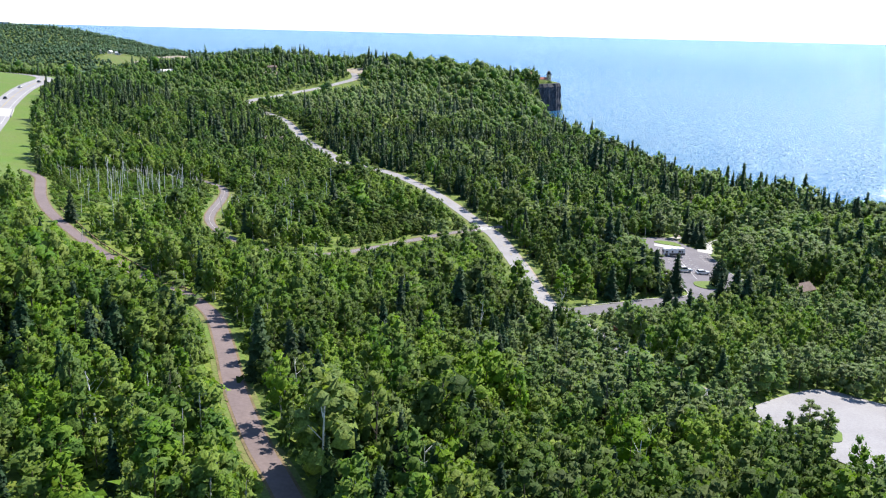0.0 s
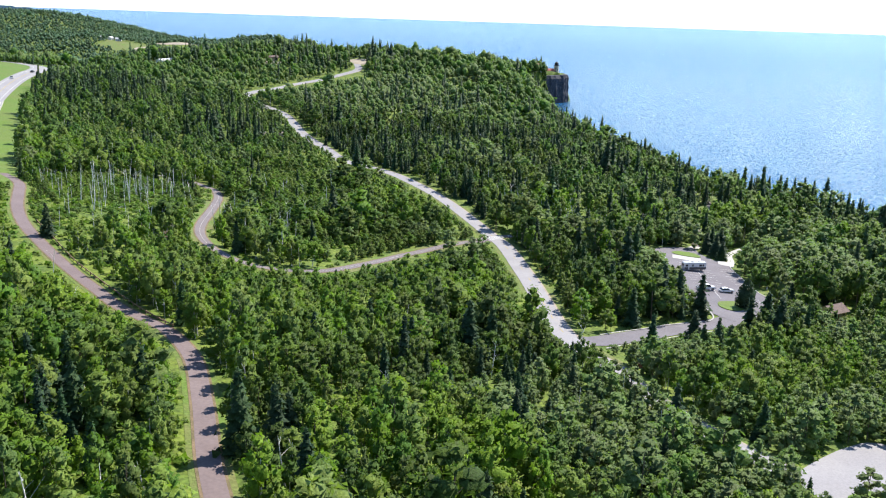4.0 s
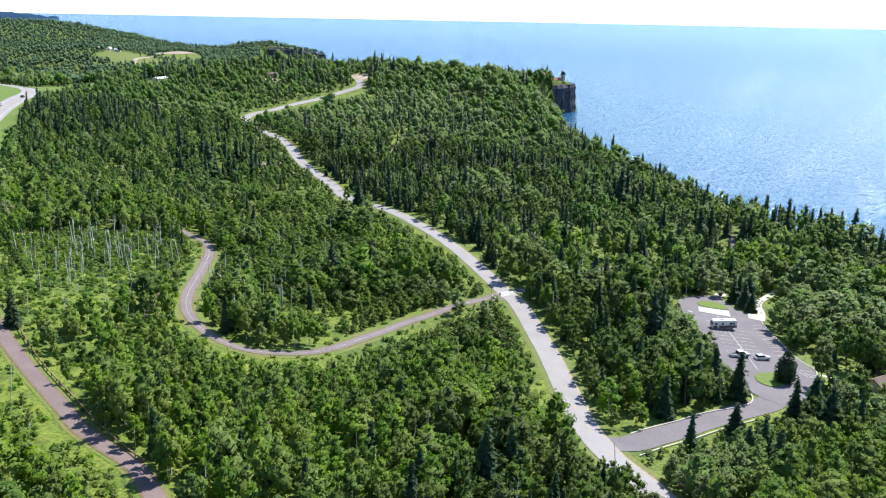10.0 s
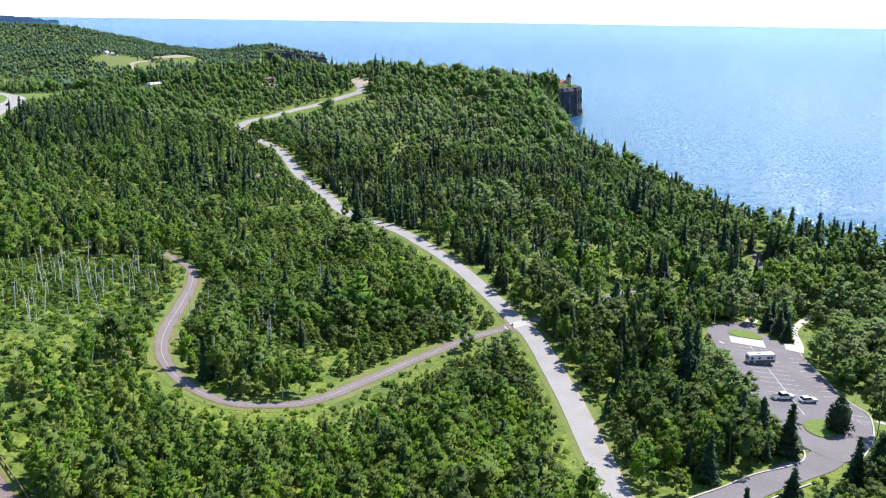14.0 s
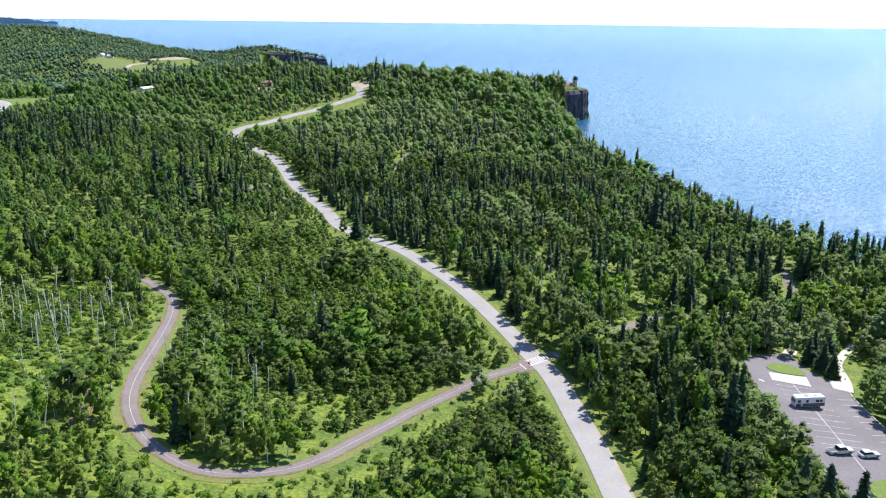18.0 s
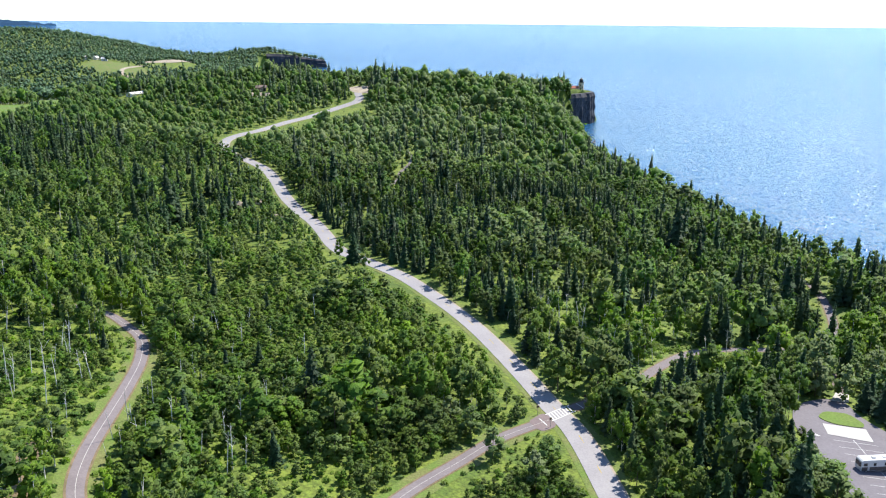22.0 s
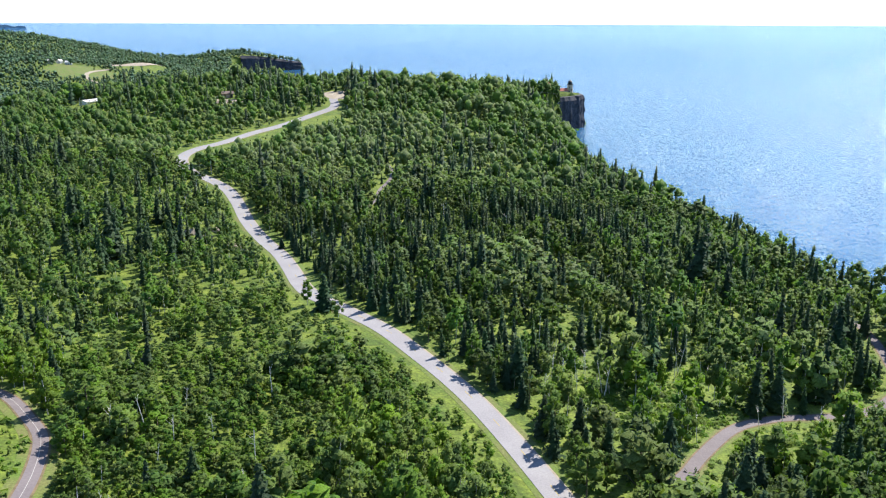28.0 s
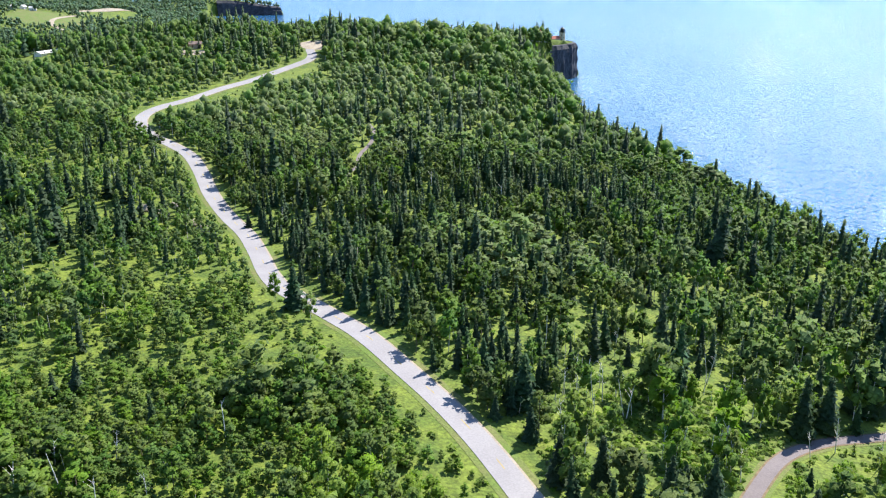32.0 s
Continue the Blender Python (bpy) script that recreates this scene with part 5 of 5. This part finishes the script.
tagged(drape("pavement", rounded([(-448, 1560), (-398, 1590), (-372, 1640), (-398, 1640), (-430, 1600), (-462, 1574)], 8), 0.3, M_GRAVEL, 12), "tan earth road cutting on the far hillside", "earth road", kind="structure")
tagged(drape("lawn", rounded(FIELD, 12), 0.2, M_VERGE, 10), "pale green hayfield below the farmhouses", "field", kind="structure")
tagged(ribbon("road", [(-398, 1372), (-424, 1402), (-436, 1440), (-430, 1480), (-424, 1520)], 3.2, 0.45, M_GRAVEL, cross=2, step=6), "tan farm track beside the field", "farm track", kind="structure")


# ---- cliffs and lighthouse ----
def rock_wall(name, line, z0, ztop, label, step=2.5, rough=1.6, levels=9, parent=None, cap=None):
    c = spline(line, step)
    d = np.gradient(c, axis=0)
    d /= np.linalg.norm(d, axis=1)[:, None] + 1e-9
    n = np.stack([d[:, 1], -d[:, 0]], -1)
    bm = B()
    rows = []
    for i, (p, q) in enumerate(zip(c, n)):
        zt = ztop(*p)
        col = rng.uniform(-1, 1) * rough
        row = []
        for k in range(levels + 1):
            f = k / levels
            out = col * (0.6 + 0.4 * math.sin(k * 1.9 + i * 0.2)) + rough * 0.9 * (1 - f) ** 2 + rng.uniform(-0.3, 0.3) * rough
            if k == levels:
                out -= rough * 1.2
            v = np.array(p) + q * out
            row.append(bm.verts.new((v[0], v[1], z0 + (zt - z0) * f)))
        vv = np.array(p) - q * (rough * 1.2 + 5)
        row.append(bm.verts.new((vv[0], vv[1], zt + 0.2)))
        rows.append(row)
    for a, b_ in zip(rows, rows[1:]):
        for k in range(len(a) - 1):
            bm.faces.new((a[k], b_[k], b_[k + 1], a[k + 1]))
    bmesh.ops.recalc_face_normals(bm, faces=bm.faces)
    return tagged(part(name, bm, M_ROCK), label, "cliff", kind="structure")


rock_wall("cliff", [(140, 996), (152, 1000), (162, 1004), (172, 1010), (180, 1018), (187, 1028), (191, 1042), (190, 1062), (176, 1084), (150, 1104)], -1.5, lambda x, y: 31.5 if x > 160 else 31.5 - (160 - x) * 0.35, "sheer dark rock cliff dropping into the lake")
tagged(drape("ground_cap", rounded([(151, 1012), (157, 1010), (164, 1010), (176, 1018), (184, 1030), (187, 1044), (184, 1062), (160, 1085), (150, 1050)], 3), 0.3, M_GRASS, 6), "grassy clifftop round the lighthouse", "clifftop", kind="structure")
rock_wall("cliff", [(-318, 2012), (-290, 2026), (-255, 2035), (-215, 2042), (-195, 2062), (-215, 2085), (-300, 2106)], -1.5, lambda x, y: ground_z(x - 8, y + 12) + 0.5, "long dark headland cliff across the bay", 8, 4.0, 6)

zl = 32.0
lh = empty("lighthouse", pose(175, 1034, zl), "octagonal buff brick lighthouse with a black lantern on the clifftop", "lighthouse")
part("tower", cyl(B(), 3.3, 2.7, -3, 9.6, 8), M_BRICK, lh)
part("plinth", cyl(B(), 3.7, 3.7, -3, 1.0, 8), M_CONCRETE, lh)
part("gallery", cyl(B(), 3.4, 3.5, 9.6, 10.1, 16), M_BLACK, lh)
for k in range(16):
    a = k * math.pi / 8
    part("railing_post", cyl(B(), 0.04, 0.04, 10.1, 11.1, 6, 3.35 * math.cos(a), 3.35 * math.sin(a)), M_BLACK, lh)
bm = B()
bmesh.ops.create_circle(bm, segments=24, radius=3.35)
r = bmesh.ops.extrude_edge_only(bm, edges=bm.edges[:])
for v in r["geom"]:
    if isinstance(v, bmesh.types.BMVert):
        v.co.z += 0.08
bmesh.ops.translate(bm, verts=bm.verts, vec=(0, 0, 11.05))
part("railing", bm, M_BLACK, lh)
part("lantern", cyl(B(), 2.0, 2.0, 10.1, 12.9, 12), M_GLASS, lh)
for k in range(12):
    a = k * math.pi / 6
    part("glazing_bar", cyl(B(), 0.07, 0.07, 10.1, 12.9, 6, 2.02 * math.cos(a), 2.02 * math.sin(a)), M_BLACK, lh)
part("lantern_roof", cyl(B(), 2.35, 0.35, 12.9, 14.3, 12), M_BLACK, lh)
part("vent_ball", cyl(B(), 0.35, 0.2, 14.3, 14.9, 10), M_BLACK, lh)
for k, zz in ((5, 2.2), (5, 6.2), (6, 4.2)):
    a = math.pi / 8 + k * math.pi / 4
    part("window", box(B(), -0.45, 0.45, -0.1, 0.1, zz, zz + 1.5, m=Matrix.Rotation(a + math.pi / 2, 4, "Z") @ Matrix.Translation((0, -2.95 + zz * 0.03, 0))), M_GLASS, lh)
e = empty("fog_signal_building", pose(166.5, 1030, zl, 0, 0, 20), "buff brick fog signal building with a red roof", "signal building")
gable(e, 9.5, 6.5, 4.2, 2.2, 0.4, M_BRICK, M_RED_ROOF, [("f", -2.5, 1.1, 1.2, 1.6), ("f", 2.5, 1.1, 1.2, 1.6)], 0)
house("keeper_house", 148, 1022, 35, (9, 8, 5.2, 3, 0.4), M_BRICK, M_RED_ROOF, "buff brick keeper's house with a red roof", "house", [("f", -2.5, 1, 1, 1.4), ("f", 2.5, 1, 1, 1.4)], 0)

# the far coast beyond the bay, its haze painted on as pale blue
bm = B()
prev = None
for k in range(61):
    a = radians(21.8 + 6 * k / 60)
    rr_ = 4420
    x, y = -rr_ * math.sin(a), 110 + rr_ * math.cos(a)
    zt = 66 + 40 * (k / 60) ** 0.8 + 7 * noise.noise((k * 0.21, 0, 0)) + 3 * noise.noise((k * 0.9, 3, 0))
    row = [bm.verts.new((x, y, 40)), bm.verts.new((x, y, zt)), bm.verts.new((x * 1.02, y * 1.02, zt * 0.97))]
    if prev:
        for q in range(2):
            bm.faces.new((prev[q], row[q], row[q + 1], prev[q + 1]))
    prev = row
tagged(part("backdrop", bm, M_HAZEHILL), "wooded hills on the far coast, painted haze blue", "far coast", kind="structure")

# boulders and shingle along the water
for lo, hi, ttl in ((845, 1000, 90), (975, 1004, 60), (330, 470, 60), (560, 760, 60)):
    for k in range(ttl):
        yy = rng.uniform(lo, hi)
        xx = float(shore_x(yy)) + rng.normal(2.0, 3.0)
        s = rng.uniform(0.5, 1.8) if lo > 800 else rng.uniform(0.4, 1.1)
        bm = B()
        bmesh.ops.create_icosphere(bm, subdivisions=1, radius=1)
        for v in bm.verts:
            v.co *= rng.uniform(0.75, 1.2)
        o = part("boulder", bm, M_SHORE)
        o.matrix_world = Matrix.LocRotScale((xx, yy, max(float(land(xx, yy)), -0.4) + s * 0.15), Euler((0, 0, rng.uniform(0, 6))), (s * 1.3, s, s * 0.7))
        tagged(o, "grey rounded boulder at the water's edge", "boulder", "boulders on the shore")
part_ = ribbon("shore", [p for p in SHORE[2:13]], 5.5, 0.25, M_SHORE, cross=4, step=5, off=-1.0)
tagged(part_, "strip of grey shingle beach along the lake", "beach", kind="structure")
for x, y in ((-79, 498), (-73, 494), (-57, 482), (-62, 487), (-70, 503)):
    bm = B()
    bmesh.ops.create_icosphere(bm, subdivisions=2, radius=1)
    for v in bm.verts:
        v.co += Vector(noise.noise_vector(v.co * 1.3)) * 0.3
    o = part("rock_outcrop", bm, M_GRAVEL)
    o.matrix_world = Matrix.LocRotScale((x, y, ground_z(x, y) + 0.3), Euler((0, 0, x)), (3.2, 2.3, 1.3))
    tagged(o, "bare tan rock outcrop among the shrubs", "rock", "rock outcrops")


# ---- dead birches and logs ----
def snag(seed, limbs, h=1.0):
    rs = random.Random(seed)
    bits = [(*prism((0, 0, -0.03), (0.03, 0.01, 0.55), 0.017, 0.013, 6), 0), (*prism((0.03, 0.01, 0.55), (0.05 + rs.uniform(-0.03, 0.03), 0.03, 1.0), 0.013, 0.005, 6), 0)]
    for k in range(limbs):
        z = rs.uniform(0.45, 0.92)
        a = rs.uniform(0, 6.28)
        L = rs.uniform(0.08, 0.26)
        bits.append((*prism((0.03, 0.01, z), (0.03 + L * math.cos(a), 0.01 + L * math.sin(a), z + L * rs.uniform(0.3, 1.0)), 0.006, 0.002, 4), 0))
    v, t, n, m = merge(*bits)
    k, links = 24, [(6, 12, 13)]
    for b_ in bits[2:]:
        links.append((12, k, k + 1))      # the bough grows out of the stem
        k += len(b_[0])
    t = np.concatenate([t, np.array(links)])
    return mesh_from("trunk", v, t, [M_BIRCH])


SNAGS = [snag(k, (0, 2, 5, 9)[k % 4]) for k in range(8)]
spots = [(-99, 265), (-86, 258), (-86, 284), (-81, 280), (-95, 269), (-71, 225), (-76, 226), (-72, 239), (-67, 239), (-73, 254), (-79, 259), (-90, 283), (-82, 297), (-91, 277), (-109, 286), (-89, 244), (49, 367), (72, 372), (94, 398), (38, 374), (51, 368), (64, 357), (75, 388), (40, 346), (51, 346)]
for k in range(70):
    spots.append((rng.normal(-92, 15), rng.normal(282, 24)))
for k in range(55):
    spots.append((rng.normal(60, 18), rng.normal(375, 16)))
for k in range(45):
    spots.append((rng.uniform(-60, -25), rng.uniform(262, 350)))
for k in range(40):
    yy = rng.uniform(80, 200)
    spots.append((rng.uniform(-0.45, 0.3) * (yy + 20), yy))
for k in range(40):
    yy = rng.uniform(420, 560)
    spots.append((rng.uniform(-120, 110), yy))
sx, sy = np.array([p[0] for p in spots]), np.array([p[1] for p in spots])
clear = np.minimum.reduce([near_line(sx, sy, q) for q in (MAIN, LOOP, LEFT, EAST)])
for k, (x, y) in enumerate(spots):
    if clear[k] < 3.0:
        continue
    h = rng.uniform(4.0, 9.0)
    o = new("dead_birch", SNAGS[k % 8])
    o.matrix_world = Matrix.LocRotScale((x, y, ground_z(x, y)), Euler((rng.normal(0, 0.07), rng.normal(0, 0.07), rng.uniform(0, 6.28))), (h * 0.8, h * 0.8, h))
    tagged(o, "bare dead birch trunk, bleached white, few limbs", "dead tree", "dead birches in the clearings")
for k, (x, y) in enumerate([(-64, 253), (-66.5, 250), (-67, 258), (-69, 247), (-62.5, 268), (-71, 240), (-58.5, 300), (-60, 244), (-66, 236), (-75, 268), (-84, 262), (-59, 330)]):
    h = rng.uniform(2.0, 4.5)
    o = new("fallen_log", SNAGS[k % 8])
    o.matrix_world = Matrix.LocRotScale((x, y, ground_z(x, y) + 0.15), Euler((0, radians(88), rng.uniform(0, 6.28))), (h * 1.6, h * 1.6, h))
    tagged(o, "fallen bleached log lying in the grass", "log", "logs near the trail")

# trees that stand out on their own
MARKED = [("spruce", 79.7, 228.5, 12.5, 1.15), ("cedar", 78.7, 251.3, 9, 0.9), ("spruce", 88.5, 217.5, 10.5, 1.1), ("spruce", 92.5, 217, 12.5, 1.1), ("spruce", 92.5, 209, 13.5, 1.25), ("spruce", 57.1, 195.2, 9, 0.95),
          ("cedar", 98.3, 244.0, 9.0, 1.6), ("spruce", 73, 197.5, 9, 1.1), ("spruce", 68.4, 194, 8, 1.1), ("spruce", 72.9, 190, 9.5, 1.2), ("spruce", 70.8, 207, 8, 1.2), ("spruce", 115.0, 324.5, 9, 1.3), ("spruce", 116.5, 318.5, 9.5, 1.4), ("spruce", 119.5, 322.5, 11, 1.3), ("spruce", 118.0, 327.5, 10, 1.3), ("spruce", 117.0, 313.5, 7.5, 1.3), ("broadleaf", 124, 333, 8, 1.2), ("broadleaf", 127, 337.5, 8.5, 1.2),
          ("willow", 117.2, 292, 11.5, 1.35), ("willow", 116, 283, 10.5, 1.3), ("willow", 125, 288, 11.5, 1.35), ("willow", 115.2, 274, 9, 1.3), ("willow", 124, 276, 10.5, 1.35), ("willow", 132, 301, 11, 1.3), ("willow", 127, 268, 8, 1.4), ("willow", 113.8, 276, 6, 1.3), ("alder", 130, 312, 9, 1.3), ("alder", 134, 321, 9, 1.3), ("willow", 126, 305, 8, 1.2), ("willow", 130, 282, 11, 1.4), ("willow", 120, 298, 10, 1.3), ("willow", 121, 284, 12.5, 1.3), ("alder", 119, 276, 10, 1.3), ("willow", 128, 295, 12.5, 1.3), ("willow", 120, 268, 8, 1.4), ("alder", 134, 290, 11, 1.3), ("willow", 136, 272, 9, 1.4), ("alder", 138, 304, 10, 1.3), ("spruce", 118, 258, 6.5, 1.3), ("alder", 84, 262, 7, 1.4), ("willow", 79, 268, 7.5, 1.4), ("willow", 82, 278, 7, 1.4), ("willow", 76, 260, 7.5, 1.3), ("spruce", 79, 296, 9, 1.3), ("spruce", 82.5, 296, 8, 1.2), ("alder", 104, 335.5, 9, 1.3), ("willow", 109.5, 336, 9, 1.3), ("alder", 99, 333, 8, 1.3),
          ("alder", -91, 570, 7.5, 1.2), ("spruce", -95.5, 574.5, 8, 1.1), ("alder", -99.5, 578.5, 7.5, 1.2), ("broadleaf", -104, 584, 8, 1.1), ("alder", -108.5, 590, 7.5, 1.2), ("spruce", -112, 597, 7.5, 1.1), ("spruce", -22.0, 413, 11.5, 1.25), ("broadleaf", -27.5, 419, 8.0, 0.9), ("broadleaf", -17.5, 405.5, 7.5, 0.9),
          ("spruce", -43.5, 486.5, 4.5, 1.4), ("willow", 50, 308, 12, 1.45), ("willow", 57, 307, 11, 1.4), ("willow", 45.5, 302, 8.5, 1.4), ("willow", 60, 302, 10, 1.35), ("willow", 49, 306, 10.5, 1.3), ("willow", 54, 301, 9.5, 1.4), ("willow", 46, 311, 8, 1.3), ("willow", 52, 311, 9, 1.3), ("willow", 11, 291, 8, 1.3), ("willow", 15, 283, 7.5, 1.3), ("willow", 22, 272, 8.5, 1.2), ("willow", 26, 281, 7.5, 1.2), ("willow", 7, 297, 7, 1.4), ("willow", 69.5, 126, 6, 1.3), ("willow", 72, 124.5, 5, 1.3), ("spruce", 73.5, 126.5, 4, 1.3)]
for kind in ("spruce", "broadleaf", "willow", "cedar", "alder"):
    temps, ml, mb, nm, label, cat, grp = LOOKS[kind]
    crowns = [mesh_from("crown", c[0], c[1], [ml], normals=c[2]) for c, t in temps]
    trunks = [mesh_from("trunk", t[0], t[1], [mb], normals=t[2]) for c, t in temps]
    for k, (kd, x, y, h, w) in enumerate(MARKED):
        if kd != kind:
            continue
        e = empty(nm, Matrix.LocRotScale((x, y, ground_z(x, y) - 0.1), Euler((0, 0, k * 1.3)), (h * w * (1.25 if kd == "spruce" else 1), h * w * (1.25 if kd == "spruce" else 1), h)), label, cat, grp)
        for pn, me in (("trunk", trunks[k % len(crowns)]), ("crown", crowns[k % len(crowns)])):
            o = new(pn, me)
            o.parent = e

# trees clinging to the slope beside the cliff
sx, sy = rng.uniform(118, 164, 420), rng.uniform(958, 1016, 420)
sx, sy = np.append(sx, rng.uniform(149.5, 158.5, 110)), np.append(sy, rng.uniform(984, 1009, 110))
keep = (inland(sx, sy) > 0.3) & (land(sx, sy) > 0.5) & (sx < 163 - 0.25 * np.maximum(sy - 1000, 0))
sx, sy = sx[keep], sy[keep]
plant("birch_woods", BROAD[2], np.stack([sx, sy, land(sx, sy) - 0.6, rng.uniform(3.5, 5.5, len(sx)), rng.uniform(1.1, 1.6, len(sx)), rng.uniform(0, 6.28, len(sx)), 0 * sx], -1), [M_LEAF, M_BIRCH], "green trees clinging to the slope beside the cliff", "birch trees")

# ---- low growth on the open ground ----
def tuft(leaves, size):
    d = rng.normal(size=(leaves, 3))
    d[:, 2] = np.abs(d[:, 2]) + 0.2
    d /= np.linalg.norm(d, axis=1)[:, None]
    v, t, n = leaf_cards(d * np.array([0.5, 0.5, 0.45]) * rng.uniform(0.4, 1.0, (leaves, 1)), d + rng.normal(scale=0.5, size=d.shape), size * rng.uniform(0.6, 1.3, leaves), d + np.array([0, 0, 0.5]))
    tv, tt = np.array([(0, 0, -0.1), (0.04, 0, -0.1), (0.02, 0, 0.3)]), np.array([(0, 1, 2)])
    return merge((v, t, n, 0)), merge((tv, tt, np.array([(0, -1.0, 0)] * 3), 1))


TUFTS = [tuft(13, 0.30) for _ in range(4)]
n_t = 15000
yy = rng.uniform(80, 560, n_t * 2)
xx = rng.uniform(-1, 1, n_t * 2) * (0.54 * (yy + 40) + 10)
xx = np.concatenate([xx[:n_t], rng.normal(-90, 16, 1800), rng.normal(60, 14, 900)])
yy = np.concatenate([yy[:n_t], rng.normal(278, 28, 1800), rng.normal(365, 10, 900)])
ok = (inland(xx, yy) > 8)
ok &= (yy < 420) | (rng.uniform(0, 1, len(yy)) < 0.45)
xx, yy = xx[ok], yy[ok]
edge = np.minimum.reduce([near_line(xx, yy, MAIN) - 5.2, near_line(xx, yy, LOOP) - 2.9, near_line(xx, yy, LEFT) - 2.9, near_line(xx, yy, EAST) - 2.9, near_line(xx, yy, ENTRY) - 4.5])
ok = (edge > 0) & ~inside(xx, yy, LOT) & ~inside(xx, yy, LOT2) & ~((xx > 84) & (xx < 125) & (yy > 224) & (yy < 345)) & (near_line(xx, yy, HIGHWAY, 8) > 10) & ~inside(xx, yy, MEADOW)
xx, yy = xx[ok], yy[ok]
hh = rng.uniform(0.5, 1.9, len(xx))
plant("undergrowth", TUFTS, np.stack([xx, yy, land(xx, yy), hh, rng.uniform(0.9, 1.5, len(xx)), rng.uniform(0, 6.28, len(xx)), 0 * xx], -1), [M_SHRUB, M_BARK], "bright green ferns and saplings between the trees", "undergrowth")
